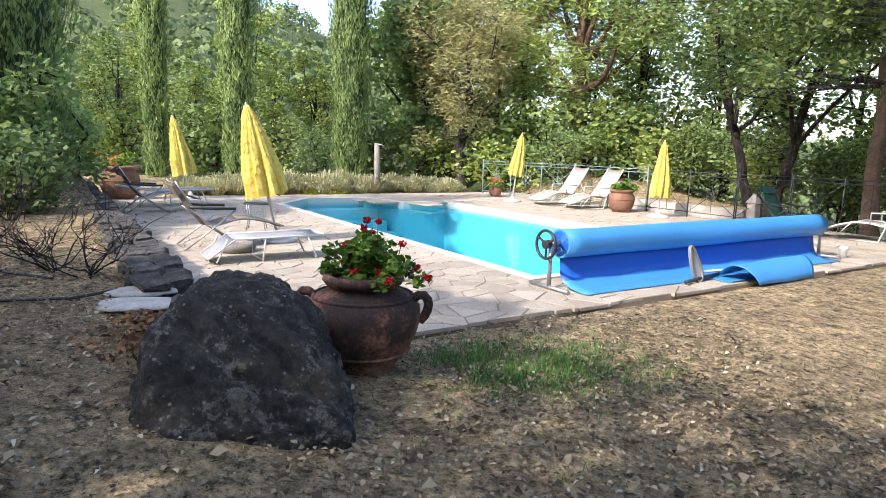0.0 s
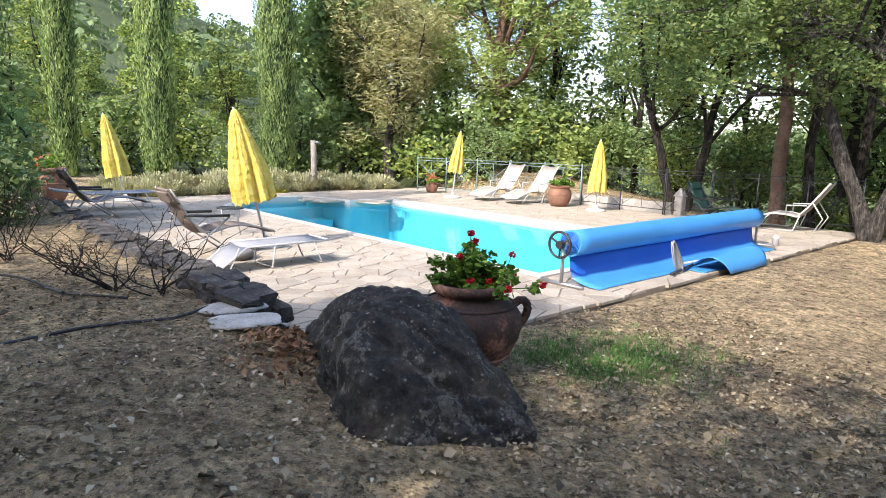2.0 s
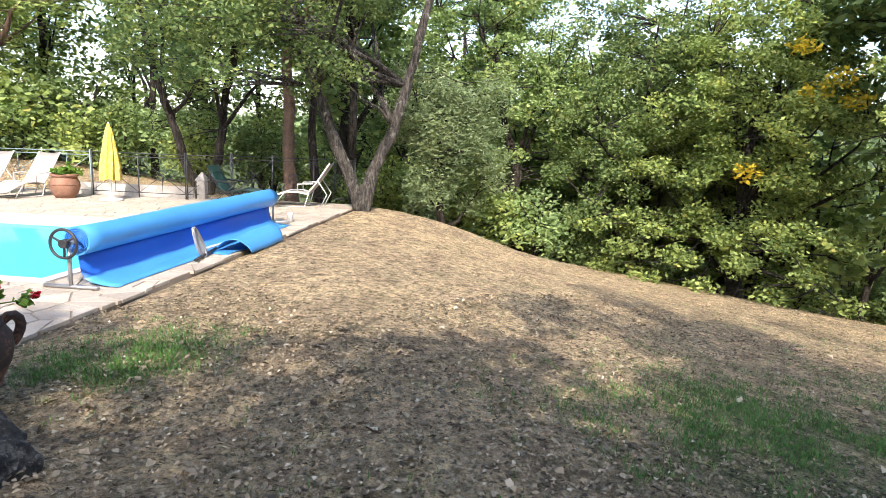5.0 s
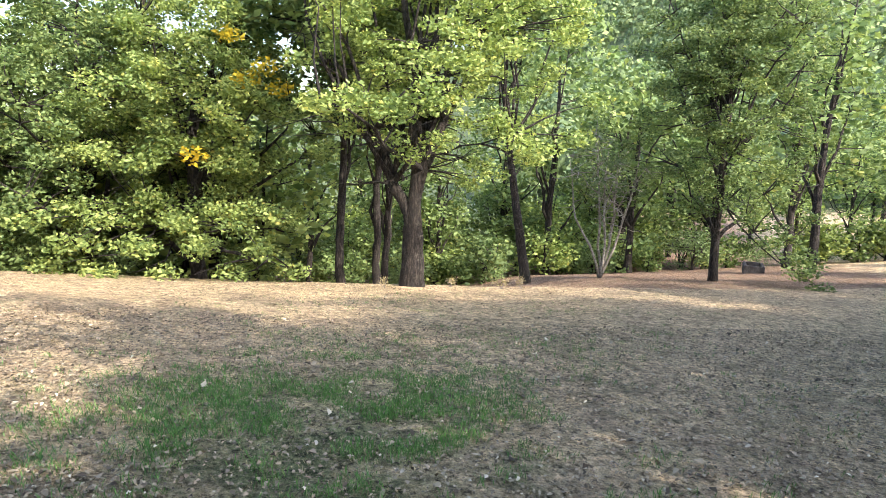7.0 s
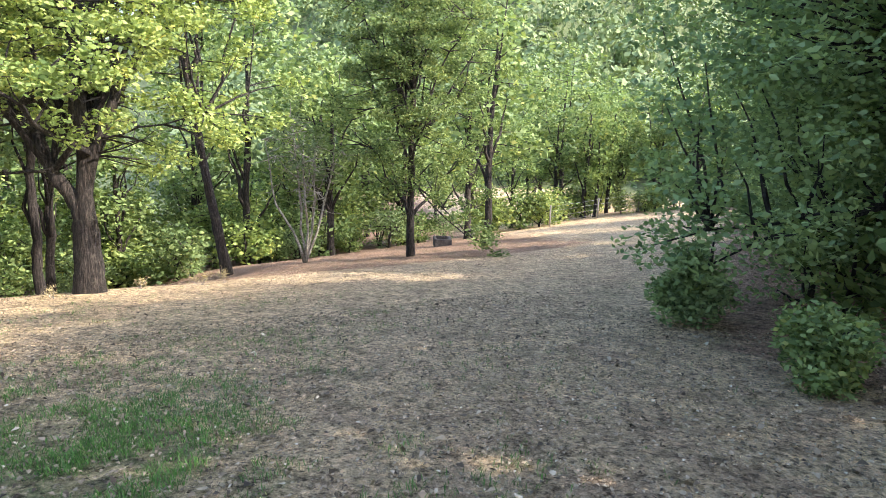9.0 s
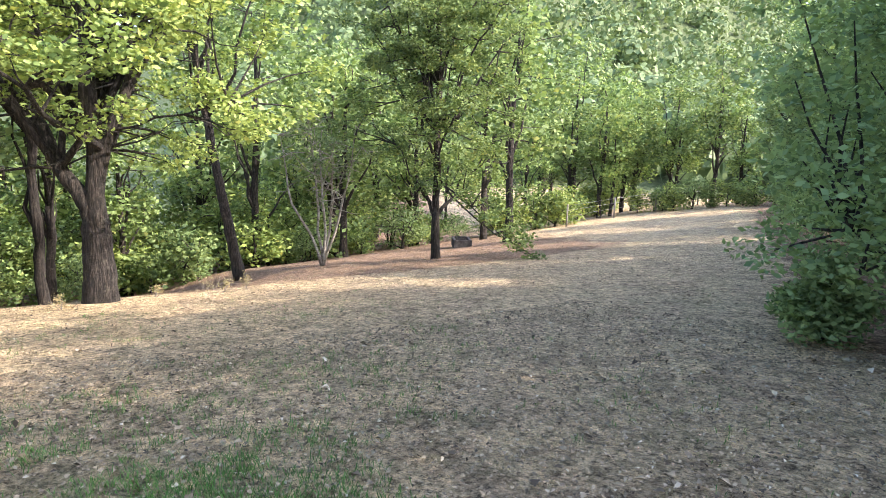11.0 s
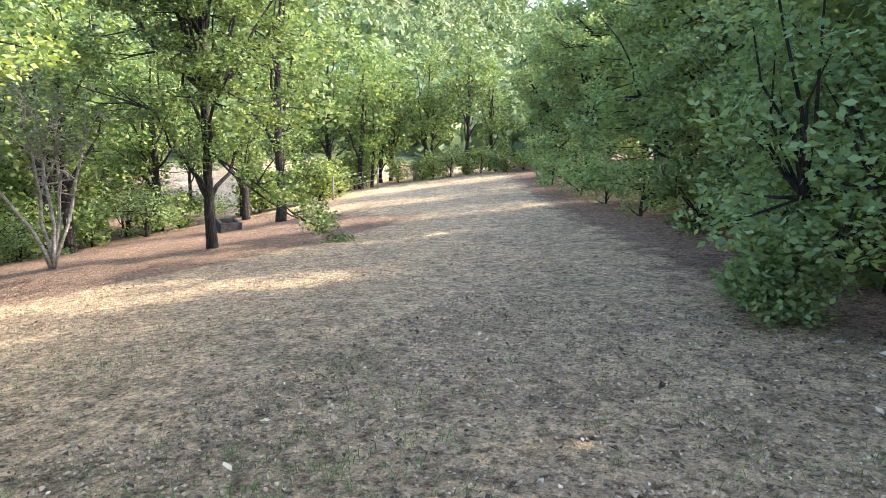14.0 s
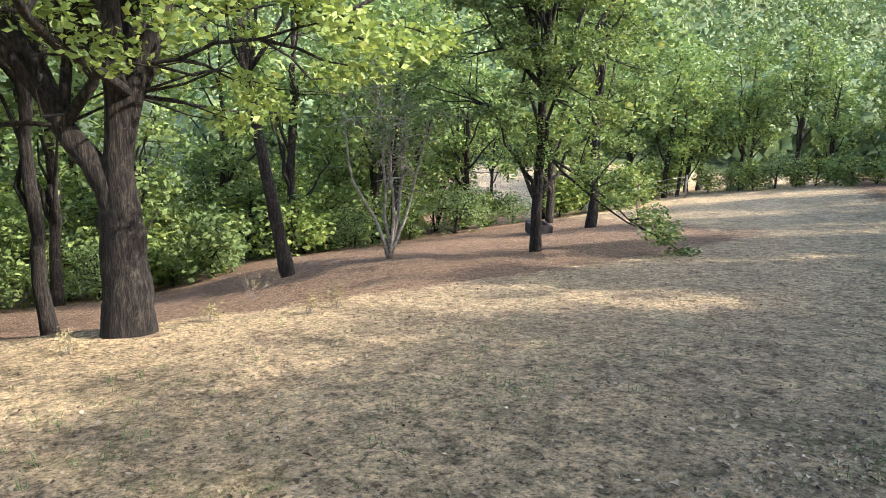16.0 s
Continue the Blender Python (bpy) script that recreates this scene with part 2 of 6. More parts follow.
# dark green that paints the shade deep inside the cypresses
SHADE_CORE = grainy("foliage_shade_core", [(0.3, (0.025, 0.045, 0.015)), (0.7, (0.06, 0.10, 0.035))], 4.0, 30.0, 0.95, 0.8, 0.05)


def lawn_material():
    """Dry grass, bare soil, green patches and reddish wood floor (by attribute), with leaf chips."""
    m, nt, b = mat_base("lawn")
    p = world_pos(nt)
    big, mid, fine = noise_n(nt, p, 0.45, 4.0, 0.65), noise_n(nt, p, 2.2, 6.0, 0.7), noise_n(nt, p, 28.0, 8.0, 0.86)
    dry = ramp(nt, fine, [(0.36, (0.19, 0.145, 0.09)), (0.46, (0.46, 0.365, 0.225)), (0.54, (0.60, 0.49, 0.32)), (0.64, (0.76, 0.66, 0.48))])
    soil = ramp(nt, fine, [(0.36, (0.14, 0.102, 0.07)), (0.5, (0.37, 0.277, 0.19)), (0.64, (0.58, 0.475, 0.345))])
    green = ramp(nt, fine, [(0.36, (0.055, 0.075, 0.035)), (0.5, (0.15, 0.175, 0.085)), (0.64, (0.33, 0.31, 0.19))])
    wood = ramp(nt, fine, [(0.36, (0.075, 0.05, 0.036)), (0.5, (0.235, 0.16, 0.112)), (0.64, (0.42, 0.32, 0.24))])
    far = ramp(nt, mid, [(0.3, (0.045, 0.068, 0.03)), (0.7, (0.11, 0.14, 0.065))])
    c = mixc(nt, ramp(nt, mid, [(0.46, (0, 0, 0)), (0.62, (0.85, 0.85, 0.85))]), dry, soil)

    def masked(name, lo, hi):
        at = nt.nodes.new("ShaderNodeAttribute")
        at.attribute_name = name
        add = nt.nodes.new("ShaderNodeMath")
        add.operation = "ADD"
        nt.links.new(at.outputs["Fac"], add.inputs[0])
        nt.links.new(mid, add.inputs[1])
        return ramp(nt, add.outputs[0], [(lo, (0, 0, 0)), (hi, (1, 1, 1))])

    c = mixc(nt, masked("green", 0.66, 0.95), c, green)
    c = mixc(nt, masked("woodfloor", 0.7, 0.95), c, wood)
    vor = n_new(nt, "ShaderNodeTexVoronoi", Scale=38.0)
    warp = n_new(nt, "ShaderNodeVectorMath")
    warp.operation = "MULTIPLY_ADD"
    warp.inputs[1].default_value, warp.inputs[2].default_value = (1, 1, 0.3), (3, 7, 0)
    nt.links.new(p, warp.inputs[0])
    nt.links.new(warp.outputs[0], vor.inputs["Vector"])
    chips = ramp(nt, vor.outputs["Distance"], [(0.20, (1, 1, 1)), (0.30, (0, 0, 0))])
    sep = nt.nodes.new("ShaderNodeSeparateColor")
    nt.links.new(vor.outputs["Color"], sep.inputs[0])
    some = ramp(nt, sep.outputs[0], [(0.50, (0, 0, 0)), (0.54, (0.8, 0.8, 0.8))])
    tone = ramp(nt, sep.outputs[1], [(0.0, (0.07, 0.052, 0.038)), (0.5, (0.26, 0.20, 0.145)), (1.0, (0.58, 0.51, 0.42))])
    c = mixc(nt, mixc(nt, 1.0, chips, some, "MULTIPLY"), c, tone)
    clump = ramp(nt, noise_n(nt, p, 6.5, 8.0, 0.8), [(0.38, (0.42, 0.41, 0.40)), (0.48, (0.95, 0.95, 0.95)), (0.62, (1.4, 1.39, 1.36))])
    c = mixc(nt, 1.0, c, clump, "MULTIPLY")
    tuft = ramp(nt, noise_n(nt, p, 17.0, 7.0, 0.8), [(0.41, (0.30, 0.29, 0.28)), (0.46, (1.0, 1.0, 1.0)), (0.58, (1.4, 1.38, 1.35))])
    c = mixc(nt, 1.0, c, tuft, "MULTIPLY")
    dull = ramp(nt, noise_n(nt, p, 1.3, 6.0, 0.75), [(0.54, (0, 0, 0)), (0.68, (0.35, 0.35, 0.35))])
    c = mixc(nt, dull, c, green)
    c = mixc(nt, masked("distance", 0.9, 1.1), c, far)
    c = mixc(nt, 1.0, c, ramp(nt, big, [(0.35, (0.86, 0.84, 0.82)), (0.65, (1.12, 1.08, 1.02))]), "MULTIPLY")
    nt.links.new(c, b.inputs["Base Color"])
    b.inputs["Roughness"].default_value = 0.95
    b.inputs["Specular IOR Level"].default_value = 0.15
    bump(nt, b, fine, 1.0, 0.09)
    return m


LAWN = lawn_material()


def water_material():
    m, nt, b = mat_base("pool_water")
    nt.nodes.remove(b)
    tr = nt.nodes.new("ShaderNodeBsdfTransparent")
    tr.inputs[0].default_value = (0.72, 0.96, 0.98, 1)
    gl = nt.nodes.new("ShaderNodeBsdfGlossy")
    gl.inputs["Roughness"].default_value = 0.03
    fr = n_new(nt, "ShaderNodeLayerWeight")
    sharp = nt.nodes.new("ShaderNodeMath")
    sharp.operation, sharp.inputs[1].default_value = "POWER", 5.0
    nt.links.new(fr.outputs["Facing"], sharp.inputs[0])
    soft = nt.nodes.new("ShaderNodeMath")
    soft.operation, soft.inputs[1].default_value, soft.inputs[2].default_value = "MULTIPLY_ADD", 0.32, 0.02
    nt.links.new(sharp.outputs[0], soft.inputs[0])
    bp = n_new(nt, "ShaderNodeBump", Strength=0.12, Distance=0.03)
    nt.links.new(noise_n(nt, world_pos(nt), 3.0, 3.0), bp.inputs["Height"])
    nt.links.new(bp.outputs[0], gl.inputs["Normal"])
    nt.links.new(bp.outputs[0], fr.inputs["Normal"])
    mx = nt.nodes.new("ShaderNodeMixShader")
    nt.links.new(soft.outputs[0], mx.inputs[0])
    nt.links.new(tr.outputs[0], mx.inputs[1])
    nt.links.new(gl.outputs[0], mx.inputs[2])
    nt.links.new(mx.outputs[0], nt.nodes["Material Output"].inputs[0])
    return m


WATER = water_material()


# ---- mesh helpers ----
def mesh_of(name, verts, faces, material, smooth=False):
    me = bpy.data.meshes.new(name)
    me.from_pydata([tuple(v) for v in verts], [], [tuple(f) for f in faces])
    me.materials.append(material)
    if smooth:
        me.polygons.foreach_set("use_smooth", [True] * len(me.polygons))
    me.update()
    return me


def quads_mesh(name, co, material):
    """A mesh of loose quads, from an array n x 4 x 3."""
    n = len(co)
    me = bpy.data.meshes.new(name)
    me.vertices.add(n * 4)
    me.vertices.foreach_set("co", np.ascontiguousarray(co, dtype=np.float32).ravel())
    me.loops.add(n * 4)
    me.loops.foreach_set("vertex_index", np.arange(n * 4, dtype=np.int32))
    me.polygons.add(n)
    me.polygons.foreach_set("loop_start", np.arange(0, n * 4, 4, dtype=np.int32))
    me.polygons.foreach_set("loop_total", np.full(n, 4, dtype=np.int32))
    me.materials.append(material)
    me.update(calc_edges=True)
    return me


def part(name, bm, material, parent, label=""):
    me = bpy.data.meshes.new(name)
    bm.to_mesh(me)
    bm.free()
    me.materials.append(material)
    return part_mesh(name, me, parent, label)


def part_mesh(name, me, parent, label=""):
    ob = new(name, me)
    ob.parent = parent
    if label:
        ob["label"] = label
    if name in ("leaf_mass", "stalk_mass", "dry_foliage", "flower"):
        ob["kind"] = "stuff"
    return ob


def thing(name, m, label, category, group="", kind=""):
    ob = new(name)
    ob.matrix_world = m
    return tagged(ob, label, category, group, kind)


def add_tube(bm, pts, radii, sides=8, closed=False, cap=True):
    """A tapered tube along a line of points."""
    pts = [Vector(p) for p in pts]
    if not hasattr(radii, "__len__"):
        radii = [radii] * len(pts)
    rings, n = [], len(pts)
    ref = Vector((0.13, 0.27, 0.95)).normalized()
    for i, p in enumerate(pts):
        a, b = pts[i - 1 if (i or closed) else 0], pts[(i + 1) % n if (i < n - 1 or closed) else i]
        d = (b - a).normalized()
        if abs(d.dot(ref)) > 0.95:
            ref = Vector((0.9, 0.3, 0.1)).normalized()
        u = d.cross(ref).normalized()
        w = d.cross(u)
        rings.append([bm.verts.new(p + (u * math.cos(k) + w * math.sin(k)) * radii[i]) for k in (2 * math.pi * j / sides for j in range(sides))])
    for i in range(n if closed else n - 1):
        r, s = rings[i], rings[(i + 1) % n]
        for j in range(sides):
            f = bm.faces.new((r[j], r[(j + 1) % sides], s[(j + 1) % sides], s[j]))
            f.smooth = True
    if cap and not closed:
        bm.faces.new(rings[0][::-1])
        bm.faces.new(rings[-1])


def tube(pts, radii, sides=8, closed=False):
    bm = bmesh.new()
    add_tube(bm, pts, radii, sides, closed)
    return bm


def add_lathe(bm, profile, sides=32):
    rings = [[bm.verts.new((r * math.cos(a), r * math.sin(a), z)) for a in (2 * math.pi * j / sides for j in range(sides))] for r, z in profile]
    for r, s in zip(rings, rings[1:]):
        for j in range(sides):
            f = bm.faces.new((r[j], r[(j + 1) % sides], s[(j + 1) % sides], s[j]))
            f.smooth = True
    return rings


def lathe(profile, sides=32, cap=True):
    bm = bmesh.new()
    rings = add_lathe(bm, profile, sides)
    if cap:
        bm.faces.new(rings[0][::-1])
        bm.faces.new(rings[-1])
    return bm


def box_bm(sx, sy, sz, m=Matrix(), bevel=0.0):
    bm = bmesh.new()
    bmesh.ops.create_cube(bm, size=1, matrix=m @ Matrix.Diagonal((sx, sy, sz, 1)))
    if bevel:
        bmesh.ops.bevel(bm, geom=bm.edges[:], offset=bevel, segments=2, affect="EDGES")
    return bm


# ---- the ground ----
EV, EU = Vector((0.846, 0.533, 0)), Vector((-0.533, 0.846, 0))
DECK_YAW = math.degrees(math.atan2(0.533, 0.846))


def site(v, u, z=0.0):
    """Terrace coordinates: v across the pool, u along it."""
    return EV * v + EU * u + Vector((0, 0, z))


def smooth01(a, b, x):
    t = np.clip((x - a) / (b - a), 0, 1)
    return t * t * (3 - 2 * t)


def ground_z(x, y):
    x, y = np.asarray(x, float), np.asarray(y, float)
    xc, yc = np.clip(x, -25, 34), np.clip(y, -42, 26)
    z = -0.057 - 0.095 * xc + 0.049 * yc - 0.00213 * xc * yc - 0.0025 * xc * xc + 0.00106 * yc * yc
    v, u = 0.846 * x + 0.533 * y, -0.533 * x + 0.846 * y
    # the lawn meets the terrace
    d = np.maximum(4.15 - u, 0)
    w = np.exp(-(d / 3.2) ** 2) * smooth01(0.6, 1.6, v) * (1 - smooth01(12.8, 17.6, v))
    z = z * (1 - w) - 0.016 * w
    # the terrace bed
    inside = smooth01(0.5, 0.9, v) * (1 - smooth01(12.9, 14.5, v)) * smooth01(4.0, 4.3, u) * (1 - smooth01(17.5, 22, u))
    z = z * (1 - inside) - 0.12 * inside
    # planted bed at the left of the terrace
    bed = (1 - smooth01(0.5, 0.8, v)) * smooth01(3.0, 5.0, u)
    z = z * (1 - bed) + (0.34 + 0.01 * (u - 5)) * bed
    north = smooth01(16.6, 18, u) * (1 - smooth01(10, 13, v))
    z = z * (1 - north) + 0.12 * north
    # bank at the lawn's far rim
    rim = 15.2 + 0.03 * (y - 1) ** 2 * (y < 1) * 0.6 + 0.08 * np.maximum(y - 1, 0)
    z = z - 0.72 * smooth01(0.0, 2.2, x - rim) * smooth01(-9, -4, y)
    # hills all round
    r = np.hypot(x - 5, y)
    az = np.degrees(np.arctan2(x - 5, y))
    se = np.exp(-((az - 127) / 26) ** 2)
    nw = np.exp(-((az + 26) / 22) ** 2)
    rise = 0.03 + 0.30 * se + 0.17 * nw + 0.05 * np.exp(-((np.abs(az) - 180) / 60) ** 2)
    z = z + rise * 420 * smooth01(45, 420, r)
    z = z + smooth01(60, 200, r) * 4 * np.sin(x * 0.021 + 1) * np.cos(y * 0.017)
    return z


def gz(x, y):
    return float(ground_z(x, y))


def grid_axis(lo, hi, fine_lo, fine_hi, step):
    a = list(np.arange(fine_lo, fine_hi + step * 0.5, step))
    s, x, out = step, fine_hi, []
    while x < hi:
        s *= 1.16
        x += s
        out.append(x)
    s, x, left = step, fine_lo, []
    while x > lo:
        s *= 1.16
        x -= s
        left.append(x)
    return np.array(left[::-1] + a + out)


def build_ground():
    xs, ys = grid_axis(-1600, 1600, -10, 30, 0.25), grid_axis(-1600, 1600, -20, 26, 0.25)
    X, Y = np.meshgrid(xs, ys)
    Z = ground_z(X, Y)
    near = np.exp(-((X - 3) ** 2 + Y ** 2) / 900)
    v, u = 0.846 * X + 0.533 * Y, -0.533 * X + 0.846 * Y
    off = 1 - smooth01(0.2, 0.8, v) * (1 - smooth01(13, 14, v)) * smooth01(3.7, 4.2, u)
    Z = Z + near * off * (0.018 * np.sin(X * 2.1 + 0.7 * Y) * np.cos(Y * 1.7) + rng.normal(0, 0.006, X.shape))
    ny, nx = X.shape
    in_pool = (v > 4.2) & (v < 9.6) & (u > 4.9) & (u < 16.2)
    idx = np.arange(nx * ny).reshape(ny, nx)
    q = np.stack([idx[:-1, :-1], idx[:-1, 1:], idx[1:, 1:], idx[1:, :-1]], -1)
    bad = in_pool[:-1, :-1] | in_pool[:-1, 1:] | in_pool[1:, 1:] | in_pool[1:, :-1]
    q = q[~bad]
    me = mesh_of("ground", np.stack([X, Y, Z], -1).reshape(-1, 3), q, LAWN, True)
    rim = 15.2 + 0.05 * np.maximum(Y - 1, 0)
    row = (X - 4.2) * 0.86 + (Y + 7.9) * 0.52
    woods = np.maximum(smooth01(-0.6, 1.2, X - rim) * smooth01(-22, -12, Y + 0.4 * (X - 15)), 0.65 * smooth01(1.3, -1.3, row) * smooth01(-5.5, -7.5, Y))
    grassy = np.maximum(np.exp(-(((X - 3.1) / 2.1) ** 2 + ((Y + 0.35) / 1.5) ** 2) ** 1.5), 0.6 * np.exp(-(((X - 0.6) / 1.0) ** 2 + ((Y - 4.0) / 0.7) ** 2)))
    grassy = np.maximum(grassy, 0.45 * np.exp(-(((X - 7.5) / 4.5) ** 2 + ((Y + 2.5) / 3.5) ** 2)))
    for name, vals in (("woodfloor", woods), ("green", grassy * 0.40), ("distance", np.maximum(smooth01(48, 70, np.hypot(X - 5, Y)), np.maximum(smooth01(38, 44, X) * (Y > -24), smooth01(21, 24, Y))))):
        at = me.attributes.new(name, "FLOAT", "POINT")
        at.data.foreach_set("value", np.ascontiguousarray(vals, dtype=np.float32).ravel())
    return tagged(new("ground", me), "sloping dry brown and green lawn with leaf litter", "lawn", "", "structure")


build_ground()

# ---- pool and terrace ----
POOL = [(4.69, 5.40), (9.0, 5.40), (9.0, 14.1), (7.75, 14.1), (7.35, 15.6), (5.75, 15.6), (4.69, 14.35)]
WATER_Z, FLOOR_Z = -0.10, -1.35


def poly_bm(ring, z):
    bm = bmesh.new()
    bm.faces.new([bm.verts.new(site(v, u, z)) for v, u in ring])
    return bm


def inset_ring(ring, d):
    out, n = [], len(ring)
    for i in range(n):
        a, b, c = (Vector(ring[(i + k) % n]) for k in (-1, 0, 1))
        e, f = (b - a).normalized(), (c - b).normalized()
        na, nb = Vector((-e.y, e.x)), Vector((-f.y, f.x))
        k = (na + nb) / (1 + na.dot(nb))
        out.append(tuple(b + k * d))
    return out


def build_pool():
    pool = thing("swimming_pool", Matrix(), "turquoise swimming pool with white coping and steps", "pool", "", "structure")
    bm = bmesh.new()
    top = [bm.verts.new(site(v, u, -0.02)) for v, u in POOL]
    low = [bm.verts.new(site(v, u, FLOOR_Z)) for v, u in POOL]
    for i in range(len(POOL)):
        j = (i + 1) % len(POOL)
        bm.faces.new((top[i], low[i], low[j], top[j]))
    bm.faces.new(low)
    bmesh.ops.recalc_face_normals(bm, faces=bm.faces)
    bmesh.ops.reverse_faces(bm, faces=bm.faces)
    part("basin", bm, LINER, pool, "pale turquoise lined basin")
    # white band above the water and lip
    bm = bmesh.new()
    outer, inner = inset_ring(POOL, -0.13), inset_ring(POOL, 0.02)
    loops = [[bm.verts.new(site(v, u, z)) for v, u in ring] for ring, z in ((outer, -0.05), (outer, 0.018), (inner, 0.018), (inner, -0.16))]
    for a, b in zip(loops, loops[1:]):
        for i in range(len(POOL)):
            j = (i + 1) % len(POOL)
            bm.faces.new((a[i], a[j], b[j], b[i]))
    bmesh.ops.recalc_face_normals(bm, faces=bm.faces)
    part("coping", bm, COPING, pool, "white stone coping")
    for k, (u0, depth) in enumerate(((15.0, 0.25), (14.5, 0.5), (14.0, 0.75))):
        ring = [(7.6, u0), (7.3, 15.58), (5.78, 15.58), (4.75, max(u0, 14.4)), (4.75, u0)] if u0 < 14.4 else [(7.5, u0), (7.3, 15.58), (5.78, 15.58), (5.25, u0)]
        bm = poly_bm(ring, -depth)
        r = bmesh.ops.extrude_face_region(bm, geom=bm.faces[:])
        bmesh.ops.translate(bm, vec=(0, 0, FLOOR_Z + depth + 0.01), verts=[e for e in r["geom"] if isinstance(e, bmesh.types.BMVert)])
        bmesh.ops.recalc_face_normals(bm, faces=bm.faces)
        part("step", bm, LINER, pool)
    wat = poly_bm(inset_ring(POOL, 0.021), WATER_Z)
    me = bpy.data.meshes.new("pool_water")
    wat.to_mesh(me)
    me.materials.append(WATER)
    tagged(new("pool_water", me), "clear blue still pool water", "water", "", "structure")
    return pool


build_pool()

# ---- trees ----
def leaves_at(centres, per, spread, size, flat=0.75, aspect=0.55, seed=1, droop=0.0, up=0.4):
    """Quads n x 4 x 3: leaves strewn round the centres."""
    g = np.random.default_rng(seed)
    c = np.repeat(np.asarray(centres, float), per, axis=0)
    n = len(c)
    d = g.normal(0, 1, (n, 3))
    d /= np.linalg.norm(d, axis=1, keepdims=True)
    d *= (g.random((n, 1)) ** 0.45) * spread
    d[:, 2] *= flat
    p = c + d
    p[:, 2] -= droop * (d[:, 0] ** 2 + d[:, 1] ** 2)
    a = g.normal(0, 1, (n, 3))
    a[:, 2] *= 0.5
    a /= np.linalg.norm(a, axis=1, keepdims=True)
    nrm = g.normal(0, 1, (n, 3)) + np.array([0, 0, up])
    b = np.cross(nrm, a)
    b /= np.linalg.norm(b, axis=1, keepdims=True) + 1e-9
    s = size * g.uniform(0.6, 1.35, (n, 1))
    a, b = a * s, b * s * aspect
    k = a * 0.15
    return np.stack([p - a, p + b - k, p + a, p - b - k], 1)


def wobbly(a, b, n, amount, g):
    a, b = np.array(a, float), np.array(b, float)
    t = np.linspace(0, 1, n)[:, None]
    pts = a * (1 - t) + b * t
    length = np.linalg.norm(b - a)
    off = np.cumsum(g.normal(0, 1, (n, 3)), 0)
    off -= off[:1] + t * (off[-1:] - off[:1])
    return pts + off * amount * length / n


def make_tree(name, label, category, at_xy, height, crown, n_clusters, per, leaf, leaf_mat, bark, r0, seed, spread=0.6, fork=None, limbs=9, lean=(0, 0), group="", aspect=0.55, flat=0.75, bare=0, hollow=0.35, z=None, droop=0.0, trunk_top=0.8, fork_h=0.0, extra=(), wander=0.10, cone=0.0):
    """A tapered trunk with limbs, twigs to the clumps of a crown, and leaves round the clumps.
    crown: radius across, lowest and highest point of the crown above the ground."""
    g = np.random.default_rng(seed)
    x, y = at_xy
    base = thing(name, pose(x, y, gz(x, y) - 0.06 if z is None else z), label, category, group)
    cr, clo, chi = crown
    bm = bmesh.new()
    stems = []
    tops = fork if fork else [(lean[0], lean[1], height * trunk_top)]
    for k, tp in enumerate(tops):
        if fork_h:
            up = np.array([0.04 * k, 0.03 * k, fork_h])
            pts = np.concatenate([wobbly((0, 0, 0), up, 4, 0.05, np.random.default_rng(seed))[:3], wobbly(up, tp, 6, 0.16, g)])
        else:
            pts = wobbly((0, 0, 0), tp, 9, wander, g)
        if fork and not fork_h:
            pts[:, :2] += np.array(tp[:2]) * (np.linspace(0, 1, 9) * (1 - np.linspace(0, 1, 9)))[:, None] * 0.5
        rr = r0 * np.array([1.35, 1.05, 0.95, 0.86, 0.76, 0.64, 0.5, 0.34, 0.12])
        if fork_h:
            rr = r0 * np.array([1.35, 1.06, 0.98, 0.72, 0.52, 0.42, 0.32, 0.2, 0.08])
        elif fork:
            rr = rr * 0.78
        if r0 > 0.12:
            k2 = np.linspace(0, len(pts) - 1, 33)
            fine_pts = np.stack([np.interp(k2, np.arange(len(pts)), pts[:, c]) for c in range(3)], -1)
            fine_pts[2:-1] += g.normal(0, 0.012, (30, 3)) * np.array([1, 1, 0.2])
            add_tube(bm, fine_pts, np.interp(k2, np.arange(len(rr)), rr) * (1 + g.normal(0, 0.035, 33)), 12)
        else:
            add_tube(bm, pts, rr, 10)
        stems.append((pts, rr))
    mid, half = (clo + chi) / 2, (chi - clo) / 2
    ctr = np.array([lean[0] * 0.7, lean[1] * 0.7, mid])
    cl = []
    while len(cl) < n_clusters:
        d = g.normal(0, 1, 3)
        d /= np.linalg.norm(d)
        q = d * (hollow + (1 - hollow) * g.random() ** 0.6)
        lump = 0.8 + 0.3 * math.sin(3.1 * d[0] + seed) * math.cos(2.7 * d[1] + 0.4 * seed) + 0.15 * math.sin(5 * d[2] + seed)
        e = q * np.array([cr, cr, half]) * lump
        e[:2] *= 1 - cone * max(-0.4, e[2] / half)
        cl.append(ctr + e)
    cl += [np.array(e, float) for e in extra]
    n_clusters = len(cl)
    cl = np.array(cl)
    limb_pts = []
    order = list(g.permutation(n_clusters - len(extra))[:limbs]) + list(range(n_clusters - len(extra), n_clusters))[:2]
    for i in order:
        pts, rr = stems[g.integers(len(stems))]
        frac = np.clip((cl[i][2] / max(chi, 0.1)) * 0.75, 0.5 if fork_h else 0.12, 0.9)
        s = max(int(frac * 8), 2 if i >= n_clusters - len(extra) else 0)
        lp = wobbly(pts[s], cl[i], 7, 0.22, g)
        add_tube(bm, lp, np.linspace(min(rr[s] * 0.55, 0.035 if i >= n_clusters - len(extra) else 1), 0.012, 7), 6)
        limb_pts.append(lp)
